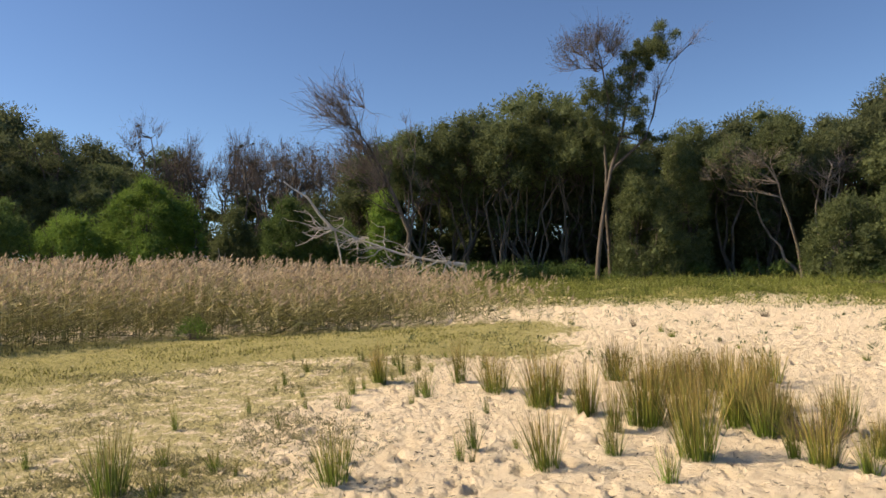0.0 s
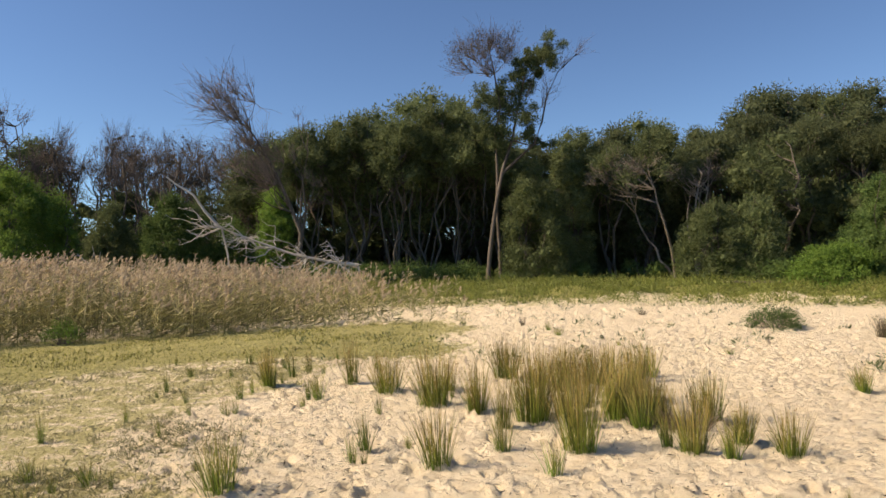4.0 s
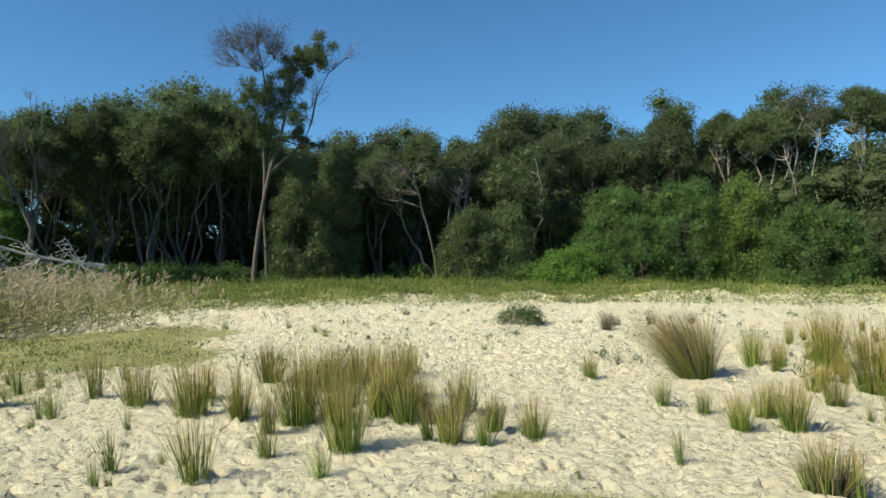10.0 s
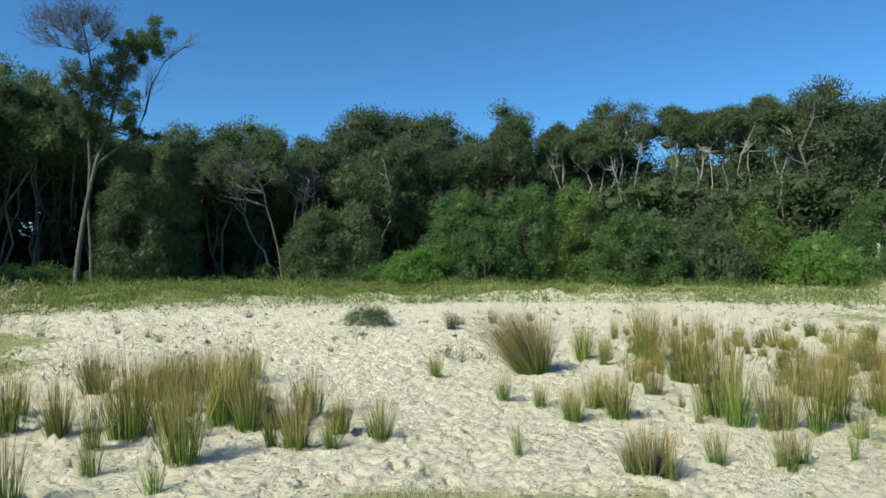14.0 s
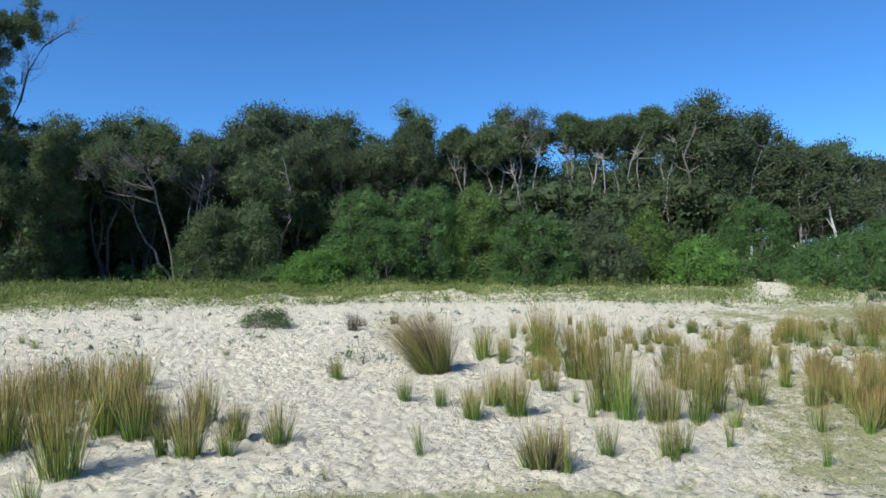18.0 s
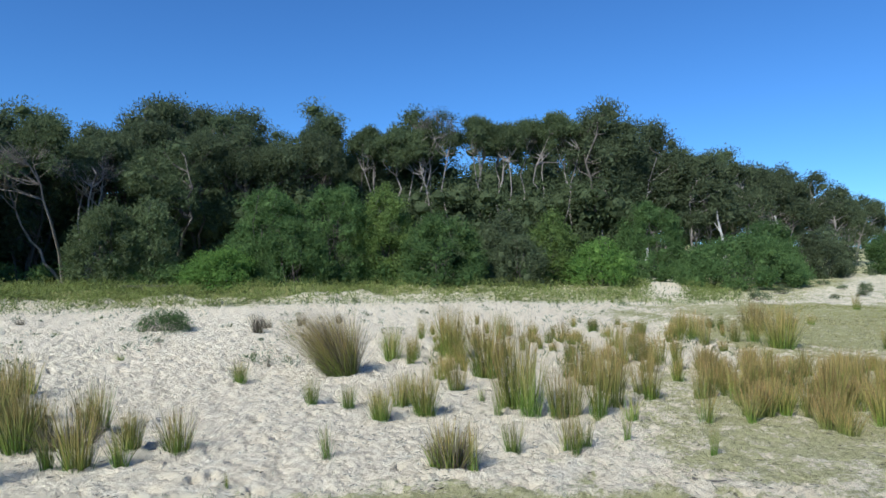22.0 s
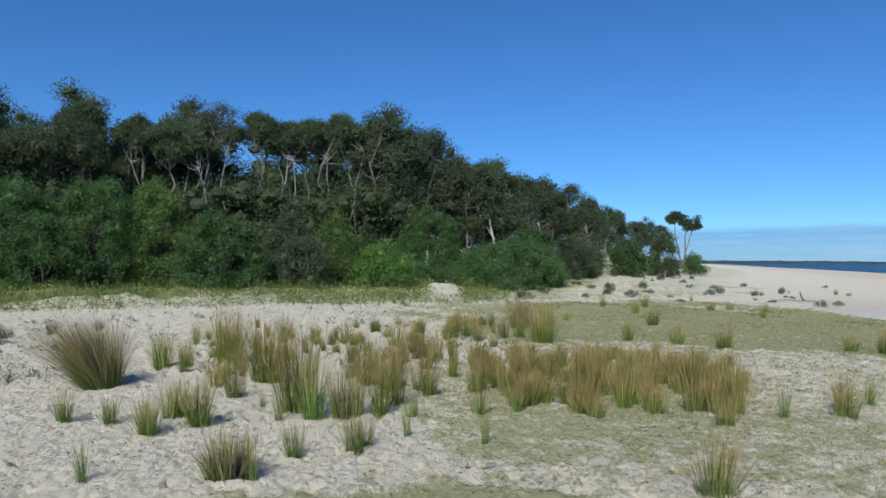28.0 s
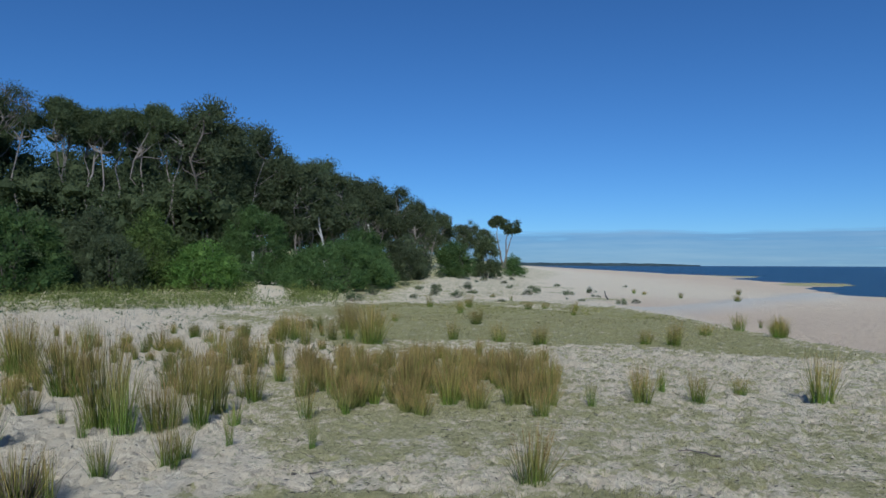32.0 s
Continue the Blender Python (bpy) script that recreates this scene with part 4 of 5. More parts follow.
# x, y, top, width
for k, (x, y, top, w, mat, label) in enumerate([
        (-16.1, 36.6, 7.0, 5.9, LEAF_BRIGHT, BRIGHT), (-18.9, 34.1, 5.2, 4.3, LEAF_BRIGHT, BRIGHT), (-14.9, 33.9, 3.5, 2.1, LEAF_BRIGHT, BRIGHT),
        (-22.3, 33.2, 5.8, 4.1, LEAF_DEEP, DEEP), (-13.7, 36.5, 6.0, 2.1, LEAF_BRIGHT, BRIGHT), (-8.9, 40.0, 6.0, 4.8, LEAF_DEEP, DEEP),
        (-12.4, 40.1, 5.8, 2.8, LEAF_TEA, DEEP), (-3.5, 40.9, 6.8, 2.5, LEAF_BRIGHT, BRIGHT), (-5.9, 41.6, 4.8, 2.7, LEAF_DEEP, DEEP),
        (11.0, 36.9, 7.7, 4.2, LEAF_SILVER, SILVER), (13.5, 38.2, 8.8, 3.4, LEAF_TEA, DEEP), (18.9, 31.8, 5.0, 3.7, LEAF_SILVER, SILVER),
        (20.9, 31.1, 5.2, 3.2, LEAF_SILVER, SILVER), (21.1, 26.0, 2.4, 3.9, LEAF_BRIGHT, BRIGHT), (23.9, 24.2, 3.9, 4.0, LEAF_DEEP, GREEN),
        (24.5, 26.4, 5.7, 4.8, LEAF_DEEP, DEEP), (27.6, 24.6, 6.1, 5.2, LEAF_DEEP, DEEP), (29.3, 22.6, 6.3, 3.7, LEAF_YELLOW, YELLOW),
        (27.8, 17.9, 4.2, 4.6, LEAF_DEEP, GREEN), (31.9, 16.6, 4.6, 3.3, LEAF_OLIVE, YELLOW), (33.0, 14.3, 4.4, 3.3, LEAF_YELLOW, YELLOW),
        (30.5, 15.0, 3.3, 3.0, LEAF_OLIVE, DEEP), (32.9, 11.8, 2.9, 3.6, LEAF_BRIGHT, BRIGHT), (38.5, 6.1, 3.2, 7.2, LEAF_DEEP, DEEP),
        (43.3, 12.1, 5.7, 4.8, LEAF_DEEP, DEEP), (45.6, 5.8, 4.2, 4.6, LEAF_DEEP, DEEP), (47.9, 3.3, 3.8, 3.8, LEAF_OLIVE, DEEP),
        (60.0, -1.2, 3.8, 2.8, LEAF_DEEP, DEEP), (51.9, 2.6, 4.1, 3.3, LEAF_OLIVE, DEEP), (62.0, -0.6, 3.9, 3.6, LEAF_DEEP, DEEP),
        (69.9, -4.3, 5.0, 3.2, LEAF_TEA, DEEP), (89.5, -9.1, 2.9, 3.3, LEAF_DEEP, DEEP)]):
    shrub(x, y, top, w, mat, label, 500 + k)

# ---- grass, reeds and understorey: too many to count ----
def blades(pile, x, y, z, le, wi, r, lean=0.45, along=(0.0, 0.55, 1.0)):
    """Bent grass blades: two pieces each, narrow at the tip."""
    n = len(x)
    an, sa = r.uniform(0, 6.283, n), r.uniform(0, 6.283, n)
    k = r.uniform(0.1, 1.0, n) * lean * le
    p0 = np.stack([x, y, z], 1)
    out = np.stack([np.cos(an) * k, np.sin(an) * k, np.zeros(n)], 1)
    p1 = p0 + out * 0.3 + np.stack([np.zeros(n), np.zeros(n), le * 0.6], 1)
    p2 = p0 + out + np.stack([np.zeros(n), np.zeros(n), le * r.uniform(0.75, 1.0, n)], 1)
    s = np.stack([np.cos(sa), np.sin(sa), np.zeros(n)], 1) * (wi / 2)[:, None]
    v = np.stack([p0 - s, p0 + s, p1 - s * 0.8, p1 + s * 0.8, p2], 1)
    b = (np.arange(n) * 5)[:, None]
    al = np.tile([along[0], along[0], along[1], along[1], along[2]], n)
    pile.add(v, b + np.array([0, 1, 3, 2]), al)
    pile.f.append(b + np.array([2, 3, 4]) + (pile.n - n * 5))


r = np.random.default_rng(21)
N = 860000
az = r.uniform(-40, 127, N)
d = np.exp(r.uniform(math.log(2.5), math.log(44), N))
d[:160000] = r.uniform(20, 40, 160000)   # the bank, seen edge-on, wants more
x, y = d * np.sin(np.radians(az)), d * np.cos(np.radians(az))
cov, green, _ = cover(x, y)
tuft = smooth(-0.5, 0.7, wave(x, y, 0.33, 7) + 0.5 * wave(x, y, 0.9, 8))
u = inland(x, y)
keep = (r.uniform(0, 1, N) < np.maximum(cov, 0.16 * (y > -5)) ** 1.6 * (0.2 + 0.8 * tuft) * np.where(d < 14, np.where((az > 55) | (green > 0.45), 0.85, 0.45), 0.95)) & (u < 0.5)
x, y, d, u, cov, green, tuft, az = (q[keep] for q in (x, y, d, u, cov, green, tuft, az))
z = height(x, y) + relief(x, y) - 0.01
for name, pick, mat, tall, label in (
        ("turf", (d < 22) & (u < -13.5) & (green <= 0.45), TURF, 0.06, "thin short dry grass scattered over the sand"),
        ("meadow_grass", (d >= 22) & (az > 81) | (green > 0.45) & (u < -13.5), TURF_YELLOW, 0.06, "yellow-green grass behind the beach"),
        ("bank_grass", (u >= -13.5) & (az <= 81), TURF_GREEN, 0.24, "lush green grass on the low bank before the wood")):
    if not pick.any():
        continue
    p = Pile()
    hump = 0.45 + 0.75 * smooth(-0.6, 0.6, wave(x[pick], y[pick], 1.3, 9))
    le = tall * r.uniform(0.5, 1.4, pick.sum()) * hump * (0.35 + 0.65 * cov[pick])
    blades(p, x[pick], y[pick], z[pick], le, np.maximum(0.004, 0.0007 * d[pick]) * r.uniform(0.8, 1.6, pick.sum()), r, 0.95)
    tagged(new(name, p.mesh(name, mat)), label, "grass", kind="stuff")

# soft hummocks of matted grass along the bank
r = np.random.default_rng(24)
p = Pile()
a, dd = r.uniform(-24, 80, 9000), r.uniform(19, 40, 9000)
cx, cy = dd * np.sin(np.radians(a)), dd * np.cos(np.radians(a))
w = inland(cx, cy)
odds = (0.35 + 0.65 * smooth(-0.3, 0.5, wave(cx, cy, 1.7, 11))) * np.where(a > 44, 0.6, 1.0)
keep = np.flatnonzero((w > -11.8) & (w < -0.5) & (chute(cx, cy) < 0.3) & (r.uniform(0, 1, 9000) < odds))[:1500]
for made, (x, y, z) in enumerate(zip(cx[keep], cy[keep], height(cx[keep], cy[keep]))):
    g = r.uniform(0.3, 0.8)
    clump(p, (x, y, z + 0.05), g, 60, 0.2, 0.024, r, 0.62, 0.0, False)
    if made % 3 == 0:
        clump(p, (x, y, z + 0.03), g * 0.85, 40, 0.2, 0.045, r, 0.5)
tagged(new("bank_turf", p.mesh("bank_turf", BANK_TURF)), "soft hummocks of matted green grass on the bank", "grass", kind="stuff")

# reeds
r = np.random.default_rng(22)
N = 12000
az, d = r.uniform(-41, 13, N), np.sqrt(r.uniform(16.6 ** 2, 28.5 ** 2, N))
x, y = d * np.sin(np.radians(az)), d * np.cos(np.radians(az))
front = 17.2 + 0.5 * wave(x, y, 1.5, 3) + 0.5 * smooth(-10, 8, az) - 1.5 * smooth(-24, -40, az)
thick = (1 - 0.93 * smooth(-9, 7, az)) * (1 - smooth(8, 13, az)) * smooth(0, 0.9, d - front) * (1 - 0.4 * smooth(22, 28, d)) * (1 - smooth(-9, -7.5, inland(x, y)))
keep = r.uniform(0, 1, N) < thick * 0.62
x, y, az, d = x[keep], y[keep], az[keep], d[keep]
n = len(x)
z = height(x, y)
le = np.interp(az, [-40, -30, -15, -5, 5, 13], [1.75, 1.7, 1.55, 1.3, 1.0, 0.7]) * r.uniform(0.72, 1.12, n) * (1 + 0.012 * (d - 18)) * (1 + 0.16 * wave(x, y, 1.2, 14)) * (0.62 + 0.38 * smooth(0.2, 2.0, d - front[keep]))
stems, plumes = Pile(), Pile()
wind = np.stack([r.uniform(-0.02, 0.16, n), r.normal(0, 0.06, n)], 1) * le[:, None]
foot = np.stack([x, y, z - 0.03], 1)
tip = foot + np.stack([wind[:, 0], wind[:, 1], le], 1)
sa = r.uniform(0, 6.283, n)
s = np.stack([np.cos(sa), np.sin(sa), np.zeros(n)], 1) * 0.006
stems.add(np.stack([foot - s, foot + s, tip + s * 0.5, tip - s * 0.5], 1), np.arange(n * 4).reshape(n, 4), np.tile([0, 0, 1, 1], n))
for k in (0.1, 0.19, 0.28, 0.4, 0.52, 0.62, 0.72, 0.82):
    c = foot + (tip - foot) * (k + r.uniform(-0.05, 0.05, n))[:, None]
    an = r.uniform(0, 6.283, n)
    dirs = np.stack([np.cos(an) + 0.5, np.sin(an), r.uniform(0.1, 1.2, n)], 1)
    before = stems.n
    leaves(stems, c, dirs, 0.34, 0.028, r, 0.15, 0.3)
    stems.a[-1] = np.full(stems.n - before, k) + r.uniform(-0.3, 0.3, n).repeat(4)
head = r.uniform(0, 1, n) < 0.62
for k in range(7):
    c = tip[head] + np.array([0, 0, 1]) * (r.uniform(-0.12, 0.08, head.sum()))[:, None] + r.normal(0, 0.012, (head.sum(), 3))
    dirs = np.tile([0.5, 0.0, 0.9], (head.sum(), 1))
    leaves(plumes, c, dirs, 0.15, 0.04, r, 0.1, 0.55)
tagged(new("reed_bed", stems.mesh("reed_bed", REED)), "dense dry straw-coloured reeds along the wet hollow", "reeds", kind="stuff")
tagged(new("reed_plumes", plumes.mesh("reed_plumes", PLUME)), "feathery pinkish-beige reed plumes", "reeds", kind="stuff")

# low growth and the dark depth of the wood
r = np.random.default_rng(23)
p, q = Pile(), Pile()
spots = []
for a0, a1, d0, d1, w0, w1, up, count in ((-44, 97, 36, 190, 11, 30, 0, 5000), (-44, 34, 40, 66, 11, 20, 6.0, 1100), (-9, 22, 48, 60, 12, 19, 2.2, 500), (16, 44, 38, 60, 6, 18, 4.5, 900), (-26, 3, 42, 60, 8, 14, 3.2, 700), (42, 73, 44, 66, 6.5, 24, 5.0, 800)):
    a, dd = r.uniform(a0, a1, count), r.uniform(d0, d1, count)
    cx, cy = dd * np.sin(np.radians(a)), dd * np.cos(np.radians(a))
    w, z = inland(cx, cy), height(cx, cy)
    keep = (w > w0) & (w < w1)
    if not up:
        keep &= ~((a > -23) & (a < -7) & (w > 13)) & (np.cumsum(keep) < 1300)
    most = np.maximum(0.86 * (EYE + dd * np.interp(a, SKYLINE_AZ, SKYLINE_UP) - z) - 1.2, 1.5) if not up else np.full(count, up)
    most = np.where((w > 14) | (up > 0), most, 2.6)
    spots.append(np.column_stack([cx, cy, z + 0.2 + r.uniform(0, 1, count) * most, r.uniform(1.0, 1.8, count)])[keep])
spots = np.concatenate(spots)
near = np.hypot(spots[:, 0], spots[:, 1]) < 62
for pick, count, leaf in ((spots[near], 190, (0.22, 0.1)), (spots[~near], 90, (0.36, 0.17))):
    for k in range(0, len(pick), 100):
        foliage(p, pick[k:k + 100, :3], pick[k:k + 100, 3], r, count, leaf, 0.8, 0.1, 0.45)
tagged(new("wood_interior", p.mesh("wood_interior", LEAF_TEA)), "dark green foliage deep inside the dune wood", "foliage", kind="stuff")
spots = []
for _ in range(520):
    a = r.uniform(-38, 28)
    cx = 38 * math.tan(radians(a))
    cy = float(np.interp(cx, [v[0] for v in VEG[:6]], [v[1] for v in VEG[:6]])) + r.uniform(-0.3, 3.5)
    if a < 12 or r.uniform() < 0.25:
        spots.append((cx, cy))
for _ in range(260):
    k = r.uniform(0, 3)
    if 2.45 < k < 2.85:
        continue
    spots.append((float(np.interp(k, [0, 1, 2, 3], [18.5, 28.5, 34.5, 40.0])) + r.normal(0, 0.9), float(np.interp(k, [0, 1, 2, 3], [32.0, 22.6, 13.6, 8.6])) + r.normal(0, 0.9)))
spots = np.array(spots)
foliage(q, np.column_stack([spots, height(spots[:, 0], spots[:, 1]) + r.uniform(0.05, 0.95, len(spots))]), r.uniform(0.3, 0.65, len(spots)), r, 200, (0.14, 0.055), 0.8, 0.0)
tagged(new("undergrowth", q.mesh("undergrowth", LEAF_DEEP)), "low green undergrowth at the foot of the trees", "undergrowth", kind="stuff")

# ---- rushes ----
RUSH_LEFT = [(-2.47, 5.00, 0.51, 0.37), (-2.37, 5.71, 0.23, 0.18), (-1.88, 5.57, 0.20, 0.17), (-2.78, 6.98, 0.34, 0.09), (-0.86, 5.16, 0.44, 0.39), (-1.23, 7.84, 0.23, 0.13), (-1.18, 8.67, 0.29, 0.16), (-0.34, 8.48, 0.28, 0.11), (-0.22, 8.36, 0.35, 0.17), (-0.91, 9.45, 0.55, 0.32), (-0.65, 10.28, 0.43, 0.19), (-0.42, 10.63, 0.36, 0.18), (-2.20, 9.36, 0.32, 0.10), (-2.10, 4.94, 0.22, 0.27), (-3.52, 5.70, 0.25, 0.08), (-1.43, 11.66, 0.29, 0.20), (0.63, 10.51, 0.26, 0.18), (2.65, 14.26, 0.30, 0.18), (-2.13, 10.54, 0.22, 0.13)]
RUSH_MIDDLE = [(0.20, 9.45, 0.59, 0.32), (0.64, 8.69, 0.55, 0.47), (1.11, 7.77, 0.66, 0.56), (1.52, 7.33, 0.62, 0.34), (1.97, 6.78, 0.77, 0.50), (0.24, 5.96, 0.32, 0.17), (0.11, 5.70, 0.26, 0.12), (0.45, 7.44, 0.25, 0.11), (0.79, 5.43, 0.50, 0.34), (1.43, 5.83, 0.30, 0.23), (2.07, 5.64, 0.75, 0.45), (1.65, 5.06, 0.29, 0.20), (2.82, 6.65, 0.66, 0.36), (3.08, 6.44, 0.54, 0.36), (2.83, 8.29, 0.58, 0.44), (2.35, 9.34, 0.56, 0.48), (3.35, 8.53, 0.54, 0.46), (2.84, 5.54, 0.31, 0.13), (2.99, 5.37, 0.33, 0.26), (3.59, 6.27, 0.54, 0.27), (3.21, 5.16, 0.30, 0.18), (3.52, 5.50, 0.30, 0.22), (3.73, 5.15, 0.42, 0.35), (6.18, 7.19, 0.32, 0.24)]
RUSH_TRACK = [(6.18, 7.23, 0.32, 0.20), (5.73, 5.48, 0.33, 0.23), (5.84, 5.02, 0.29, 0.23), (5.53, 4.32, 0.35, 0.23), (4.27, 3.90, 0.31, 0.14), (3.35, 4.05, 0.15, 0.04), (9.13, 6.88, 0.57, 0.38), (8.86, 6.31, 0.45, 0.23), (5.99, 4.07, 0.54, 0.33), (6.29, 4.52, 0.39, 0.23), (7.43, 4.57, 0.44, 0.33), (7.95, 5.13, 0.47, 0.32), (7.09, 4.01, 0.24, 0.10), (4.63, 2.93, 0.43, 0.34), (4.67, 2.72, 0.41, 0.14), (5.24, 2.66, 0.32, 0.22), (6.40, 3.42, 0.30, 0.12), (6.90, 3.47, 1.03, 0.58), (6.58, 3.12, 0.73, 0.36), (8.45, 4.70, 0.81, 0.65), (9.95, 6.21, 0.88, 0.69), (12.92, 6.81, 0.61, 0.37), (12.01, 8.27, 0.49, 0.24)]
RUSH_FIELD = [(7.03, 2.78, 0.88, 0.44), (7.23, 2.52, 0.77, 0.42), (6.66, 2.85, 0.54, 0.30), (7.73, 2.82, 0.96, 0.48), (5.52, 2.24, 0.37, 0.25), (5.73, 2.20, 0.28, 0.20), (8.20, 3.62, 0.82, 0.60), (8.21, 2.43, 0.64, 0.43), (8.32, 2.03, 0.64, 0.39), (6.91, 2.13, 0.30, 0.21), (6.15, 1.95, 0.27, 0.11), (6.09, 1.19, 0.31, 0.08), (7.56, 1.10, 0.26, 0.13), (14.64, 3.45, 0.75, 0.57), (13.90, 2.93, 0.71, 0.42), (14.69, 2.55, 0.62, 0.44), (14.23, 1.74, 0.96, 1.08), (11.63, 3.08, 0.70, 0.40), (11.03, 3.44, 0.68, 0.43)]
RUSH_RIGHT = [(9.12, 1.61, 0.70, 0.39), (13.79, 3.21, 0.83, 0.47), (13.38, 2.76, 0.80, 0.46), (14.50, 2.43, 0.74, 0.49), (17.40, 2.33, 0.88, 1.03), (18.56, 1.64, 0.62, 0.62), (7.48, 1.10, 0.25, 0.16), (8.66, -1.32, 0.80, 0.44), (5.17, -0.66, 0.44, 0.37), (7.93, -1.71, 0.34, 0.14), (8.10, -2.35, 0.42, 0.32), (8.78, -2.78, 0.31, 0.19), (10.94, 3.08, 0.66, 0.47), (13.11, 4.40, 0.69, 0.58), (14.01, 5.36, 0.63, 0.50), (8.38, 2.89, 0.59, 0.44), (8.22, 2.02, 0.64, 0.35), (9.94, 2.27, 0.68, 0.34), (8.83, 1.11, 0.74, 0.45), (8.57, 0.66, 0.79, 0.50), (8.86, 0.25, 0.81, 0.44), (8.78, -0.16, 0.73, 0.51), (9.27, -0.59, 0.78, 0.47), (9.18, -1.00, 0.69, 0.46)]
RUSH_BEACH = [(8.13, -4.50, 0.58, 0.43), (8.11, -3.01, 0.36, 0.29), (8.43, -2.40, 0.44, 0.22), (8.63, -3.74, 0.24, 0.24), (41.04, -17.65, 0.82, 0.67), (62.65, -27.06, 1.03, 0.68), (48.16, -16.71, 0.77, 0.51), (56.48, -15.70, 0.69, 0.49), (54.99, -16.11, 0.57, 0.57), (24.83, -3.04, 0.58, 0.46), (25.08, -3.69, 0.53, 0.42), (30.11, -2.93, 0.51, 0.25), (32.67, -2.28, 0.44, 0.44)]


def rush(h, w, count, seed, wind=0.0, thick=0.0027, foot_share=0.26):
    """A tussock of upright stems that fan out, and small seed heads near the tips."""
    r = np.random.default_rng(seed)
    stems, heads = Pile(), Pile()
    an, q = r.uniform(0, 6.283, count), r.uniform(0, 1, count) ** 0.5
    foot = np.stack([np.cos(an) * q * w * foot_share, np.sin(an) * q * w * foot_share, np.full(count, -0.03)], 1)
    le = h * (0.42 + 0.62 * r.beta(2.2, 1.6, count)) * (1 - 0.22 * q * r.uniform(0, 1, count))
    out = np.stack([np.cos(an), np.sin(an)], 1) * (q * r.uniform(0.1, 1.4, count) ** 1.4)[:, None] * w * 0.4 + r.normal(0, 0.07 * h, (count, 2))
    out[:, 0] += wind * h * r.uniform(0.3, 1.2, count)
    k = np.array([0, 0.35, 0.7, 1.0])
    p = foot[:, None, :] + np.zeros((count, 4, 3))
    p[:, :, :2] += out[:, None, :] * (k ** 1.25)[None, :, None]
    p[:, :, 2] += le[:, None] * (k * (1 - 0.08 * k))[None, :]
    sa = r.uniform(0, 6.283, count)
    s = np.stack([np.cos(sa), np.sin(sa), np.zeros(count)], 1)[:, None, :] * (thick * np.array([1, 0.95, 0.7, 0.2]))[None, :, None]
    v = np.stack([p - s, p + s], 2).reshape(count, 8, 3)
    f = np.array([[0, 1, 3, 2], [2, 3, 5, 4], [4, 5, 7, 6]])
    stems.add(v, (f[None] + (np.arange(count) * 8)[:, None, None]).reshape(-1, 4), np.tile(np.repeat(k, 2), count))
    m = r.choice(count, count // 7, replace=False)
    leaves(heads, p[m, 3] - [0, 0, 0.03], np.tile([0, 0, 1.0], (len(m), 1)), 0.03, 0.009, r)
    return stems, heads


RUSH_KINDS = {}


def rush_at(x, y, h, w, mat, label, seed, wind=-0.06):
    """Tussocks of like size share a mesh."""
    key = (mat.name, seed % 5, min(int(w / 0.22), 3))
    size = (0.16, 0.33, 0.5, 0.75)[key[2]]
    if key not in RUSH_KINDS:
        tall = 0.6
        stems, heads = rush(tall, size * 1.1, (50, 140, 280, 460)[key[2]], 900 + seed % 5 + 10 * key[2], wind)
        first = new("rush_tussock")
        part("tuft", stems, mat, first)
        tagged(part("seed_spray", heads, SEED, first, "small brown seed heads"), kind="stuff")
        tagged(first, label, "rush", "rush tussocks on the sand")
        RUSH_KINDS[key] = first
        made = first
    else:
        made = copy_thing(RUSH_KINDS[key], Matrix.Identity(4))
        made["label"] = label
    fit = h / 0.6 * 1.38
    turn = (seed * 2.399) % 6.283
    made.matrix_basis = Matrix.Translation((x, y, float(ground_z(x, y)) - 0.015)) @ Matrix.Rotation(0.5 * math.sin(turn), 4, "Z") @ Matrix.Diagonal((w / size, w / size, fit, 1))


RUSH_END = [(2.98, 6.84, 0.50, 0.44), (2.82, 5.54, 0.32, 0.15), (2.97, 5.37, 0.63, 0.31), (3.70, 6.33, 0.52, 0.37), (3.19, 5.15, 0.29, 0.15), (3.51, 5.48, 0.39, 0.26), (2.94, 6.28, 0.46, 0.35), (1.51, 7.34, 0.36, 0.28), (-0.94, 9.50, 0.49, 0.24), (9.17, 6.95, 0.58, 0.38), (9.32, 6.57, 0.45, 0.29), (5.59, 4.37, 0.38, 0.30), (6.02, 4.14, 0.43, 0.30), (6.18, 4.55, 0.38, 0.26)]
seed = 0
for rows, mats in ((RUSH_END, (RUSH, RUSH_GREEN, RUSH)), (RUSH_LEFT, (RUSH, RUSH_GREEN)), (RUSH_MIDDLE, (RUSH, RUSH)), (RUSH_TRACK, (RUSH, RUSH_GREEN, RUSH)), (RUSH_FIELD, (RUSH_RED, RUSH)),
                   (RUSH_RIGHT, (RUSH_RED, RUSH)), (RUSH_BEACH, (RUSH,))):
    for x, y, h, w in rows:
        seed += 1
        if rows in (RUSH_FIELD, RUSH_RIGHT) and h > 0.6:
            h, w, x, y = h * 0.78, w * 0.7, x + 0.5 * math.sin(seed * 7.1), y + 0.3 * math.cos(seed * 4.3)
        if x > 20:
            h, w = 0.55 * h, 0.8 * w
        mat = mats[seed % len(mats)]
        if h < 0.36 and rows is not RUSH_BEACH:
            mat = RUSH_GREEN
        size = "small" if h < 0.36 else "tall" if h > 0.6 else "medium"
        hue = {"rush_stems": "green-brown", "green_rush_stems": "green", "rusty_rush_stems": "rusty orange-tipped"}[mat.name]
        rush_at(x, y, h, w, mat, f"{size} {hue} rush tussock growing from the sand", seed)

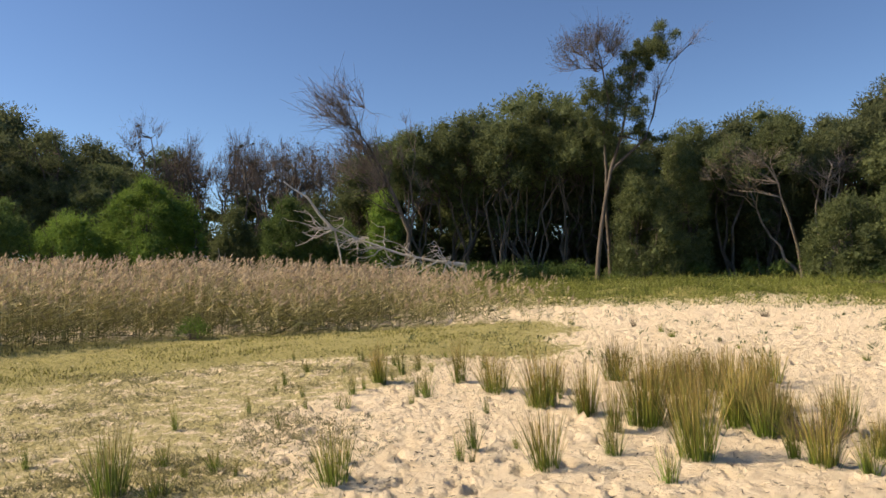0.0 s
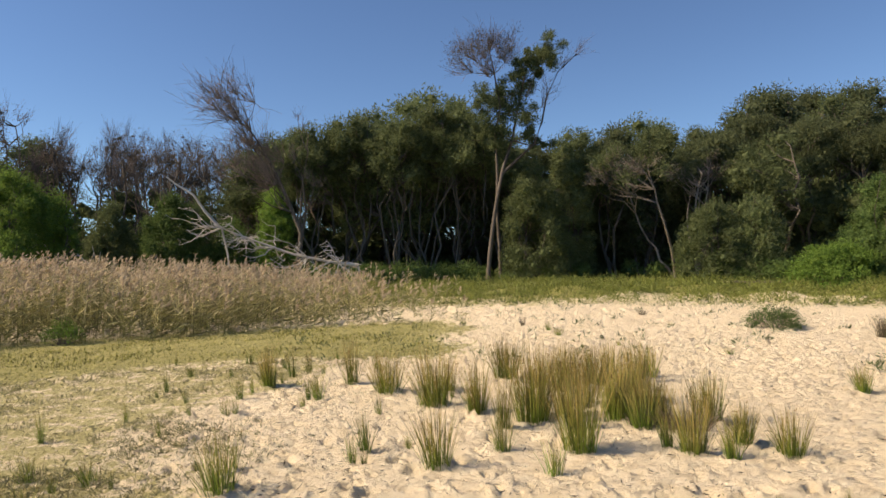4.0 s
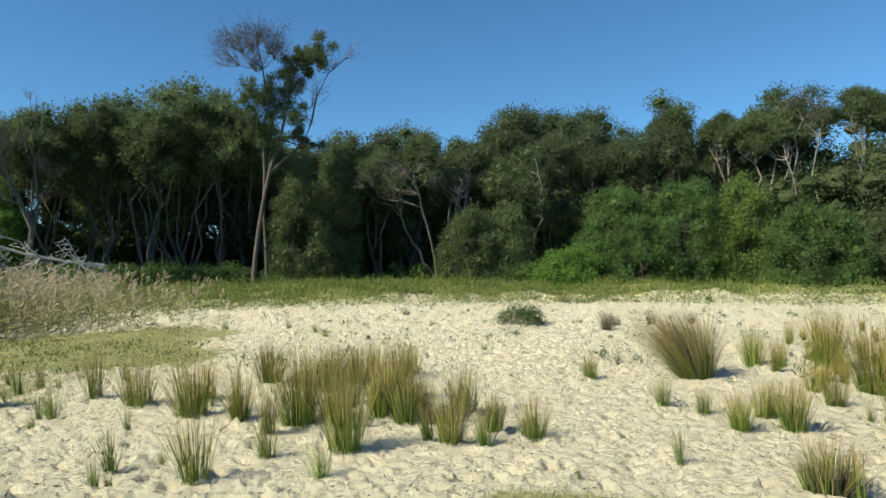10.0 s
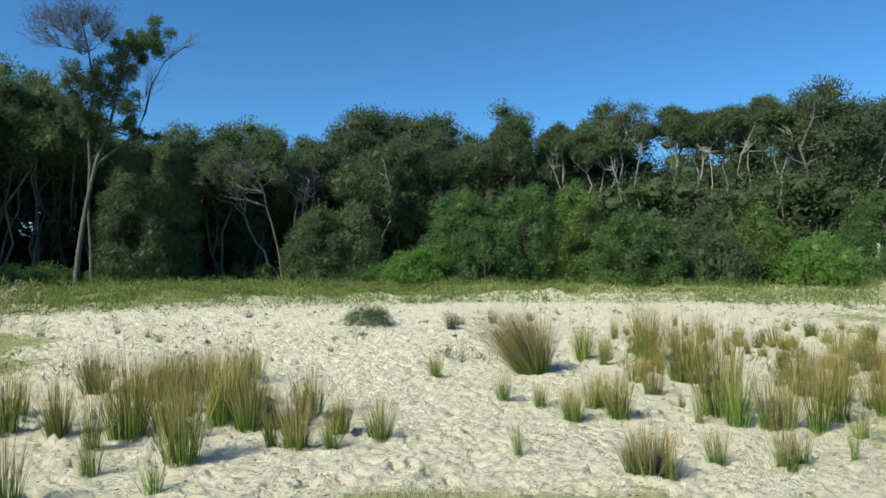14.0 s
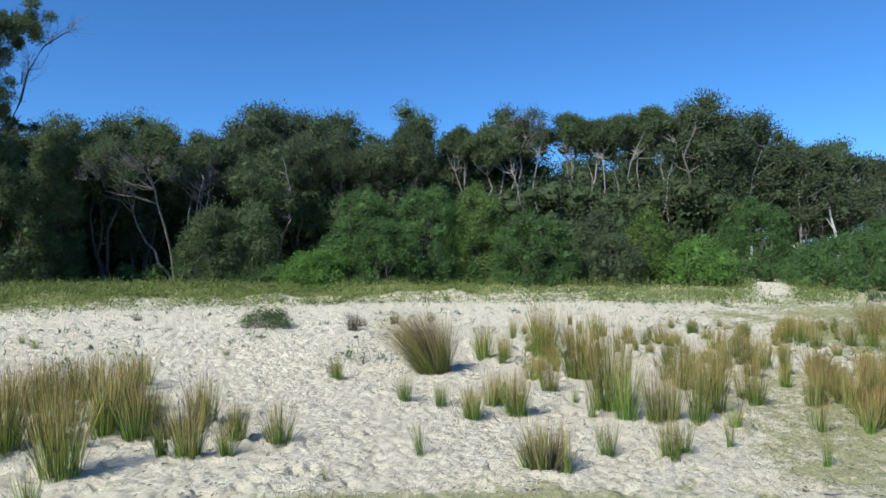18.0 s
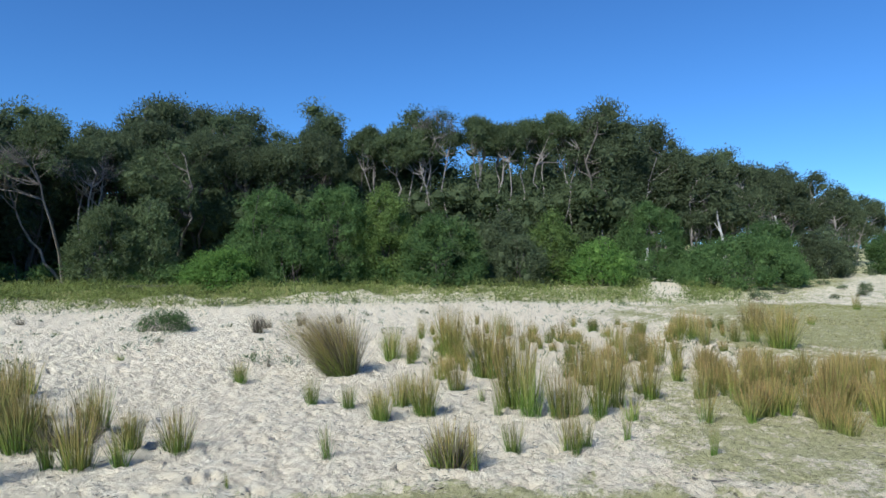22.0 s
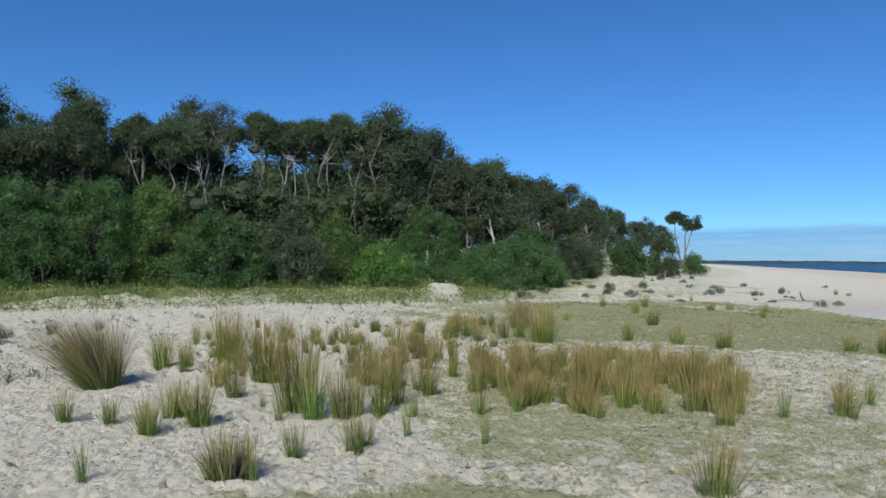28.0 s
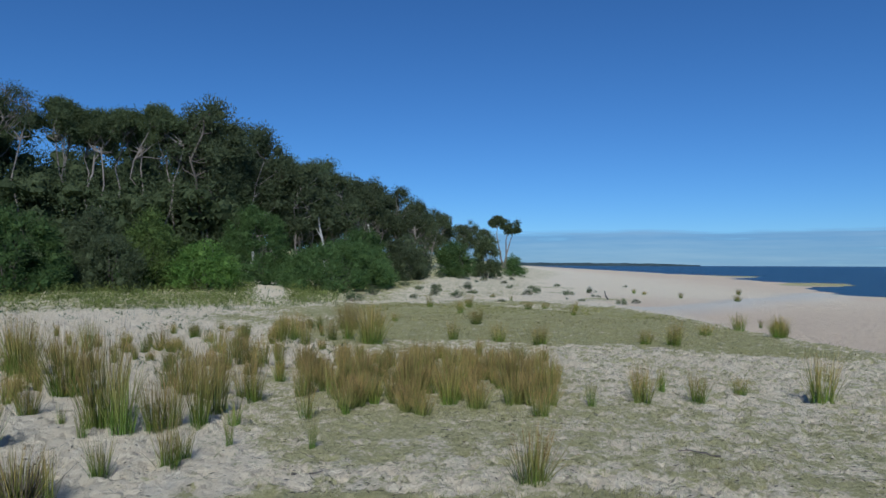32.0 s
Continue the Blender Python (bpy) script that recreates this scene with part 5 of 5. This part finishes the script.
# ---- single things on the sand and at the edge of the wood ----
# the big wind-swept tussock
big = thing("rush_tussock", 7.56, 6.6, "large brown wind-swept rush tussock with a green foot", "rush", "rush tussocks on the sand")
r = np.random.default_rng(50)
for mat, name, label, count, h, w, wind, sd in ((RUSH_DRY, "dry_tuft", "brown dry outer stems", 900, 0.98, 0.85, -0.36, 51), (RUSH, "tuft", "", 1050, 1.04, 0.85, -0.4, 52),
                                               (RUSH_GREEN, "green_tuft", "fresh green stems at the foot", 260, 0.42, 0.6, -0.65, 53)):
    stems, heads = rush(h * 1.15, w * 1.2, count, sd, wind, 0.0024, 0.2)
    part(name, stems, mat, big, label)
big.rotation_euler = (0, 0, radians(-49))

# the purple-grey dry tussock mixed with fresh green
mixed = thing("rush_tussock", 4.66, 2.9, "half-dead rush tussock with grey-purple dry stems", "rush", "rush tussocks on the sand")
stems, heads = rush(0.44, 0.42, 210, 61, 0.05, 0.004)
part("dry_tuft", stems, RUSH_DRY, mixed, "grey-purple dead stems")
stems, heads = rush(0.36, 0.16, 60, 63, -0.05, 0.004)
green = part("green_tuft", stems, RUSH_GREEN, mixed, "fresh bright green stems")
green.location = (-0.06, 0.13, 0)


def saltbush(x, y, h, w, mat, label, seed, count=26, name="saltbush"):
    """A low bush of woody twigs with small thick leaves."""
    r = np.random.default_rng(seed)
    top = thing(name, x, y, label, "bush", "small plants on the sand")
    wood, crown = Pile(), Pile()
    for _ in range(count):
        an, q = r.uniform(0, 6.283), r.uniform(0, 1) ** 0.5
        tip = np.array([math.cos(an) * q * w / 2, math.sin(an) * q * w / 2, h * (1 - 0.55 * q * q) * r.uniform(0.6, 1.05)])
        tube(wood, bend((tip[0] * 0.15, tip[1] * 0.15, -0.02), tip, 0.08, 0.3, 4, r), 0.008, 0.003, 4)
        if mat:
            clump(crown, tip * 0.9, 0.13 * w + 0.03, 60, 0.055, 0.017, r, 1.0)
    part("branchwork", wood, TWIG if mat else DEADWOOD, top)
    if mat:
        part("foliage", crown, mat, top)
    return top


saltbush(9.75, 13.95, 0.62, 1.2, LEAF_DEEP, "dark green low saltbush standing alone on the sand", 71, 70)
saltbush(-6.15, 16.6, 0.62, 0.95, LEAF_BRIGHT, "bright green low bush before the reeds", 72, 40)
for k, (x, y, h, w) in enumerate([(4.79, 14.26, 0.2, 0.22), (4.56, 16.29, 0.3, 0.2), (4.82, 15.0, 0.24, 0.2), (7.54, 8.1, 0.2, 0.24), (3.2, 17.0, 0.2, 0.16), (6.3, 15.6, 0.16, 0.16), (8.0, 15.3, 0.14, 0.2),
                                  (8.9, 18.8, 0.22, 0.3), (6.6, 10.6, 0.14, 0.16), (10.4, 9.6, 0.16, 0.16), (11.0, 9.2, 0.12, 0.14), (13.6, 12.0, 0.3, 0.3), (5.3, 12.2, 0.12, 0.14)]):
    rush_at(x, y, h, w, RUSH_DRY if k % 2 else RUSH_GREEN, "small " + ("grey dry" if k % 2 else "green") + " rush tussock growing from the sand", 400 + k)
for k, (x, y, h, w) in enumerate([(10.6, 11.8, 0.42, 0.4), (11.4, 12.4, 0.3, 0.4), (12.2, 12.0, 0.34, 0.3)]):
    rush_at(x, y, h, w, RUSH_DRY, "medium grey dry rush tussock growing from the sand", 420 + k)

# the dry grey tussock among the green ones
dead = thing("rush_tussock", 3.3, 6.1, "dead grey tussock of dry matted stems", "rush", "rush tussocks on the sand")
stems, heads = rush(0.42, 0.62, 260, 62, -0.1, 0.0036)
part("dry_tuft", stems, RUSH_DRY, dead)

# twigs and dry bits strewn over the sand
r = np.random.default_rng(64)
n = 22000
a, dd = np.radians(r.uniform(-38, 126, n)), np.exp(r.uniform(math.log(2.6), math.log(24), n))
x, y = dd * np.sin(a), dd * np.cos(a)
keep = (r.uniform(0, 1, n) < 0.25 + 0.75 * smooth(-0.2, 0.6, wave(x, y, 0.8, 12))) & (y > -5.5)
x, y, dd = x[keep], y[keep], dd[keep]
p = Pile()
c = np.stack([x, y, height(x, y) + relief(x, y) + 0.008], 1)
flat = np.stack([np.cos(x * 40), np.sin(x * 40), r.uniform(-0.05, 0.12, len(x))], 1)
leaves(p, c, flat, 0.06, 0.009, r, 0.0, 0.05)
p.v[0][:, 2] = np.maximum(p.v[0][:, 2], 0.002 + (height(p.v[0][:, 0], p.v[0][:, 1]) + relief(p.v[0][:, 0], p.v[0][:, 1])))
tagged(new("litter", p.mesh("litter", RUSH_DRY)), "fine dry twigs and leaf litter on the sand", "litter", kind="stuff")

# matted low weeds where the turf gives way to sand
def sow(r, n, az, dist, odds):
    """Places strewn at random where odds allows, with the ground's height."""
    a, d = r.uniform(*az, n), r.uniform(*dist, n)
    x, y = d * np.sin(np.radians(a)), d * np.cos(np.radians(a))
    keep = r.uniform(0, 1, n) < odds(x, y, a, d)
    return np.column_stack([x[keep], y[keep], ground_z(x[keep], y[keep])])


r = np.random.default_rng(65)
p = Pile()
for k, c in enumerate(sow(r, 9000, (-36, 8), (5.2, 12.0), lambda x, y, a, d: 0.6 * smooth(-0.5, 0.8, wave(x, y, 0.7, 15) + 0.7 * wave(x, y, 2.0, 16)) * smooth(4, -10, a - 7 * (d - 8.5) / 3))):
    clump(p, c, r.uniform(0.05, 0.13), 20, 0.055, 0.009, r, 0.35, 0.0, k % 2 == 0)
tagged(new("creeping_weed", p.mesh("creeping_weed", WEED)), "matted grey-green weeds creeping over the sand", "weeds", kind="stuff")
p = Pile()
for c in sow(r, 5200, (-4, 84), (10.5, 28), lambda x, y, a, d: np.where(inland(x, y) > -9, 0.0, (0.05 + 0.5 * smooth(-0.1, 0.6, wave(x, y, 1.6, 17))) * (0.35 + 0.65 * smooth(-17, -11, inland(x, y))))):
    clump(p, c + [0, 0, 0.02], r.uniform(0.05, 0.17), 22, 0.11, 0.019, r, 0.8, 0.0, False)
tagged(new("dry_tufts", p.mesh("dry_tufts", LEAF_SILVER)), "small grey dry tufts strewn over the upper sand", "tufts", kind="stuff")

# plants scattered over the sand flat towards the dune and the beach
r = np.random.default_rng(90)
kinds = [saltbush(34 + 2 * k, 0.5, 0.35, 0.6, (LEAF_OLIVE, LEAF_SILVER, LEAF_SILVER)[k], "low grey-green plant on the sand flat", 95 + k, 14, "shore_plant") for k in range(3)]
for k in range(62):
    if k < 46:
        a, dd = r.uniform(80, 106), r.uniform(27, 75)
    else:
        a, dd = r.uniform(16, 66), r.uniform(14, 24)
    x, y = dd * math.sin(radians(a)), dd * math.cos(radians(a))
    if inland(x, y) > -3:
        continue
    g = r.uniform(0.5, 1.5) if k < 46 else r.uniform(0.15, 0.3)
    copy_thing(kinds[k % 3], Matrix.Translation((x, y, float(ground_z(x, y)) - 0.02)) @ Matrix.Rotation(r.uniform(0, 6), 4, "Z") @ Matrix.Diagonal((g, g, g * r.uniform(0.7, 1.2), 1)))

# more rushes in the middle clump
r = np.random.default_rng(92)
for k in range(20):
    x, y = r.uniform(1.3, 4.3), r.uniform(6.3, 8.9)
    rush_at(x, y, r.uniform(0.42, 0.58), r.uniform(0.22, 0.42), RUSH if k % 4 else RUSH_GREEN, "medium green-brown rush tussock growing from the sand" if k % 4 else "medium green rush tussock growing from the sand", 440 + k)

# rushes further off, sown over the field
r = np.random.default_rng(91)
sown = {}
for k in range(150):
    a = r.uniform(56, 99)
    dd = r.uniform(9.5, 18) if a < 80 else r.uniform(8.2, 12)
    x, y = dd * math.sin(radians(a)), dd * math.cos(radians(a))
    h = r.uniform(0.2, 0.46)
    w, mat = r.uniform(0.12, 0.34), (RUSH, RUSH_RED, RUSH_GREEN)[k % 3]
    stems, heads = rush(h * 1.15, w, 40 + int(w * 420), 2000 + k, -0.06)
    at = np.array([x, y, float(ground_z(x, y))])
    pile = sown.setdefault(mat.name, (Pile(), mat))[0]
    for v, f, al in zip(stems.v, stems.f, stems.a):
        pile.add(v + at, f, al)
for name, (pile, mat) in sown.items():
    tagged(new("rush_field", pile.mesh("rush_field", mat)), "scattered thin rush tussocks over the further sand", "rushes", kind="stuff")
for k in range(95):
    a, dd = r.uniform(78, 101), r.uniform(7.4, 11.2)
    rush_at(dd * math.sin(radians(a)), dd * math.cos(radians(a)), r.uniform(0.26, 0.44), r.uniform(0.14, 0.34), RUSH_RED if k % 3 else RUSH, "medium " + ("rusty orange-tipped" if k % 3 else "green-brown") + " rush tussock growing from the turf", 500 + k)
for k in range(22):
    a, dd = r.uniform(82, 122), r.uniform(14, 26)
    rush_at(dd * math.sin(radians(a)), dd * math.cos(radians(a)), r.uniform(0.3, 0.6), r.uniform(0.2, 0.5), RUSH, "medium green-brown rush tussock growing from the turf", 300 + k)
for k in range(26):
    a, dd = r.uniform(-24, 12), r.uniform(5.5, 12.5)
    rush_at(dd * math.sin(radians(a)), dd * math.cos(radians(a)), r.uniform(0.12, 0.26), r.uniform(0.05, 0.12), RUSH_GREEN, "small green rush tussock growing from the sand", 330 + k)

# the fallen bleached tree
fallen = thing("fallen_tree", -1.6, 36.3, "fallen dead tree with bleached white branches", "dead tree")
r = np.random.default_rng(33)
wood, limbs = Pile(), Pile()
log = np.array([(2.8, 0, 0.55), (1.2, 0.1, 0.75), (-0.6, 0.1, 1.15), (-2.2, 0, 1.75), (-3.6, -0.1, 2.3), (-4.6, 0, 2.75)])
tube(wood, log, 0.075, 0.04, 8)
tube(wood, [(2.8, 0, 0.5), (2.9, 0, 0.2), (2.95, 0, -0.1)], 0.06, 0.06, 6)
tip = np.array([(-4.3, 0, 2.6), (-5.0, 0, 3.4), (-5.6, 0, 4.3), (-6.4, 0.1, 4.8), (-6.9, 0, 5.2)])
tube(wood, tip, 0.09, 0.03, 7)
tube(wood, [(-4.2, 0, 2.6), (-3.9, 0, 1.2), (-3.7, 0, -0.2)], 0.06, 0.04, 6)
for k in range(36):
    a = log[1 + k % 5] * 0.6 + log[k % 5] * 0.4
    e = a + np.array([r.uniform(-2.2, 1.0), r.uniform(-0.9, 0.9), r.uniform(-0.9, 1.2)])
    e[2] = max(e[2], 0.15)
    line = bend(a, e, 0.06, 0.4, 6, r)
    tube(limbs, line, r.uniform(0.03, 0.055), 0.012, 5)
    for _ in range(5):
        s = line[r.integers(2, 6)]
        q = s + np.array([r.uniform(-1.0, 0.4), r.uniform(-0.4, 0.4), r.uniform(-0.35, 0.5)])
        tube(limbs, bend(s, q, 0.05, 0.4, 4, r), 0.016, 0.006, 4)
for pile in (wood, limbs):
    for v in pile.v:
        v[:, 2] += 0.75 * smooth(0.1, 0.6, v[:, 2])
part("trunk", wood, DEADWOOD, fallen, smooth_shade=True)
tagged(part("branchwork", limbs, DEADWOOD, fallen, "tangle of white broken branches"), kind="stuff")


def dead_stump(x, y, lines, label, seed, name="dead_tree", mat=None):
    """A bleached standing or lying piece of wood, each limb along a few points."""
    r = np.random.default_rng(seed)
    top = thing(name, x, y, label, "dead tree")
    p = Pile()
    for pts, r0, r1 in lines:
        pts = np.array(pts, float)
        k = np.linspace(0, len(pts) - 1, len(pts) * 2 - 1)
        fine = np.stack([np.interp(k, np.arange(len(pts)), pts[:, i]) for i in range(3)], 1)
        fine[1:-1] += r.normal(0, r0 * 0.25, fine[1:-1].shape)
        tube(p, fine, r0, r1, 8)
    part("trunk", p, mat or DEADWOOD, top, smooth_shade=True)
    return top


dead_stump(-12.3, 36.4, [([(0, 0, -0.1), (0.15, 0, 0.8), (0, 0, 1.5), (-0.5, 0, 2.0)], 0.05, 0.02), ([(0.1, 0, 0.9), (0.5, 0, 1.5), (0.6, 0, 2.1)], 0.04, 0.015),
                         ([(0, 0, 1.4), (0.3, 0, 1.9), (0.2, 0, 2.4)], 0.03, 0.012), ([(-0.4, 0, 1.9), (-0.7, 0, 1.9)], 0.02, 0.01)], "small bleached dead tree with forked limbs", 1)
dead_stump(-13.9, 36.6, [([(0, 0, -0.1), (0.05, 0, 1.2), (-0.3, 0, 2.2), (-0.9, 0, 3.0)], 0.05, 0.015), ([(0, 0, 1.2), (0.4, 0, 2.2), (0.9, 0, 2.9)], 0.04, 0.012),
                         ([(-0.2, 0, 2.0), (-1.2, 0, 2.4)], 0.02, 0.01)], "thin grey dead sapling", 2)
dead_stump(41.4, 12.25, [([(0, 0.1, -0.1), (0.02, 0, 0.5), (0.06, -0.15, 0.9), (0.15, -0.45, 1.4), (0.13, -0.38, 1.9)], 0.13, 0.08)], "white curved dead stump on the dune", 3)
dead_stump(41.8, 13.6, [([(0, 0, 0.5), (-0.4, 0.7, 1.3), (-0.6, 1.5, 1.5), (-0.8, 2.0, 1.2)], 0.13, 0.06), ([(0, 0, 0.4), (0.2, -0.6, 0.9), (0.2, -1.2, 0.7)], 0.12, 0.05), ([(-0.3, 0.6, 1.1), (-0.3, 1.0, 0.6), (-0.3, 1.6, 0.2)], 0.08, 0.03),
                        ([(0, 0, 0.6), (0.3, 0, -0.1)], 0.16, 0.13)], "grey twisted fallen trunk under the shrubs", 4, "dead_tree", BARK)
dead_stump(49.2, 8.9, [([(0, 0, -0.1), (0.2, -0.1, 1.5), (0.1, 0.1, 3.2), (-0.1, 0.35, 4.9)], 0.14, 0.05), ([(0.1, 0, 3.0), (-0.1, 0.5, 3.9)], 0.05, 0.02)], "white dead trunk standing in the wood", 5)
dead_stump(57.0, 6.4, [([(0, 0, -0.1), (0.1, 0.1, 2.0), (0.0, -0.2, 3.5), (0.1, 0.2, 4.6)], 0.2, 0.06), ([(0.1, 0, 2.2), (0.2, 0.8, 3.4), (0.2, 1.0, 4.2)], 0.1, 0.03)], "white twisted dead trunk at the edge of the dune", 6)

# dry sticks lying on the sand
for k, (x, y, le, an) in enumerate([(5.26, 1.06, 0.24, -75), (5.4, 0.32, 0.40, -65), (5.9, -2.2, 0.35, 60), (6.3, -3.0, 0.3, -20), (40.8, -9.6, 0.5, 30)]):
    up = 0.5 if k == 4 else 0.03
    s = thing("stick", x, y, "short dry grey stick lying on the sand" if k < 4 else "dark stick standing in the beach sand", "stick", "sticks on the sand", z=float(ground_z(x, y)))
    p = Pile()
    tube(p, bend((-le / 2, 0, 0.008), (le / 2, 0, 0.012) if k < 4 else (0.05, 0, up), 0.03, 0.25, 6), 0.010 if k < 4 else 0.05, 0.005 if k < 4 else 0.03, 6)
    part("branch", p, BARK, s, smooth_shade=True)
    s.rotation_euler = (0, 0, radians(an))

# low timber rail along the top of the bank
rail = thing("timber_rail", 18.6, 28.3, "low weathered timber rail on short posts in the grass", "rail")


def plank(lx, ly, lz, at, bevel=0.012):
    bm = bmesh.new()
    bmesh.ops.create_cube(bm, size=1.0, matrix=Matrix.Translation(at) @ Matrix.Diagonal((lx, ly, lz, 1)))
    bmesh.ops.bevel(bm, geom=bm.edges[:], offset=bevel, segments=1, affect="EDGES")
    return bm


def solid(name, bm, mat, parent):
    me = bpy.data.meshes.new(name)
    bm.to_mesh(me)
    bm.free()
    me.materials.append(mat)
    ob = new(name, me)
    ob.parent = parent
    return ob


solid("beam", plank(3.6, 0.12, 0.10, (0, 0, 0.33)), BARK, rail)
for k in (-1.6, 0, 1.6):
    solid("post", plank(0.12, 0.12, 0.5, (k, 0, 0.05)), BARK, rail)
rail.rotation_euler = (0, 0, radians(-33))

# ---- far things ----
pine = thing("tree", 169.3, -14.6, "lone umbrella-shaped tree above the far beach", "tree")
r = np.random.default_rng(77)
wood, crown = Pile(), Pile()
for foot, tip in (((0, 0, -0.3), (-0.3, 1.6, 11)), ((0.3, -0.4, -0.3), (0, -0.9, 10)), ((0, 0.3, -0.3), (0.2, -2.2, 8.8))):
    tube(wood, bend(foot, tip, 0.0, 0.12, 8, r), 0.26, 0.07, 7)
for c, s in (((0, 1.4, 12.0), 1.3), ((0, 2.4, 11.2), 1.1), ((0, 0.4, 11.8), 1.2), ((0, -1.2, 10.6), 1.2), ((0, -2.4, 10.2), 1.2), ((0, -3.4, 9.4), 0.9), ((0, -0.2, 10.4), 1.0), ((0.5, 1.8, 12.3), 1.0)):
    foliage(crown, np.array(c) + r.normal(0, 0.45 * s, (5, 3)), np.full(5, 0.6 * s), r, 160, (0.45, 0.2), 0.7, 0.0)
part("trunk", wood, BARK_PALE, pine, smooth_shade=True)
part("crown", crown, LEAF_TEA, pine)


def strip(name, az0, az1, dist, heights, mat, label, category, low=-2.0, n=160, wob=0.15):
    """A long low ridge far over the water."""
    r = np.random.default_rng(3)
    a = np.radians(np.linspace(az0, az1, n))
    k = np.linspace(0, 1, n)
    h = np.interp(k, np.linspace(0, 1, len(heights)), heights) * (1 + wob * np.convolve(r.normal(0, 1, n + 4), np.ones(5) / 5, "valid"))
    p = Pile()
    v = []
    for dd, z in ((dist, np.full(n, low)), (dist + 20, h * 0.7), (dist + 60, h), (dist + 400, np.full(n, low))):
        v.append(np.stack([np.sin(a) * dd, np.cos(a) * dd, z], 1))
    i = np.arange(n - 1)
    p.add(np.concatenate(v), np.concatenate([np.stack([i + q * n, i + 1 + q * n, i + 1 + (q + 1) * n, i + (q + 1) * n], 1) for q in range(3)]))
    return tagged(new(name, p.mesh(name, mat)), label, category, kind="stuff")


FAR_WOODS, t, b = material("far_woods", 0.95)
t.links.new(ramp(t, noise_tex(t, place(t), 0.02, 5), (0.35, (0.035, 0.055, 0.06)), (0.65, (0.06, 0.085, 0.085))), b.inputs["Base Color"])
strip("headland", 93, 110.6, 3000, [15, 14, 12, 12, 11, 10, 8, 3], FAR_WOODS, "distant dark wooded headland across the water", "headland")


def cloud_material():
    m = bpy.data.materials.new("low_cloud")
    m.use_nodes = True
    t = m.node_tree
    t.nodes.remove(t.nodes["Principled BSDF"])
    v = place(t)
    mp = node(t, "ShaderNodeMapping", ((v, "Vector"),))
    mp.inputs["Scale"].default_value = (0.0011, 0.0011, 0.016)
    n = noise_tex(t, mp.outputs[0], 1.0, 5, 0.6)
    sep = node(t, "ShaderNodeSeparateXYZ", ((v, 0),))
    up = node(t, "ShaderNodeMapRange", ((sep.outputs[2], "Value"),), From_Min=0.0, From_Max=260.0)
    shape = ramp(t, up.outputs[0], (0.0, (0.62,) * 3), (0.35, (0.6,) * 3), (0.72, (0.62,) * 3), (0.80, (0.35,) * 3), (1.0, (0,) * 3))
    add = node(t, "ShaderNodeMath", ((n, 0), (shape, 1)))
    fac = ramp(t, add.outputs[0], (0.72, (0,) * 3), (1.12, (0.6,) * 3))
    col = ramp(t, n, (0.35, (0.19, 0.35, 0.62)), (0.65, (0.36, 0.50, 0.70)))
    em = node(t, "ShaderNodeEmission", ((col, "Color"),), Strength=1.0)
    tr = node(t, "ShaderNodeBsdfTransparent")
    mx = node(t, "ShaderNodeMixShader", ((fac, "Fac"), (tr.outputs[0], 1), (em.outputs[0], 2)))
    t.links.new(mx.outputs[0], t.nodes["Material Output"].inputs["Surface"])
    return m


p = Pile()
n = 60
a = np.radians(np.linspace(80, 275, n))
v = np.concatenate([np.stack([np.sin(a) * 4500, np.cos(a) * 4500, np.full(n, z)], 1) for z in (-6.0, 270.0)])
i = np.arange(n - 1)
p.add(v, np.stack([i, i + 1, i + 1 + n, i + n], 1))
tagged(new("backdrop_cloud", p.mesh("backdrop_cloud", cloud_material())), "thin grey-blue cloud bank low over the sea", "cloud", kind="structure")
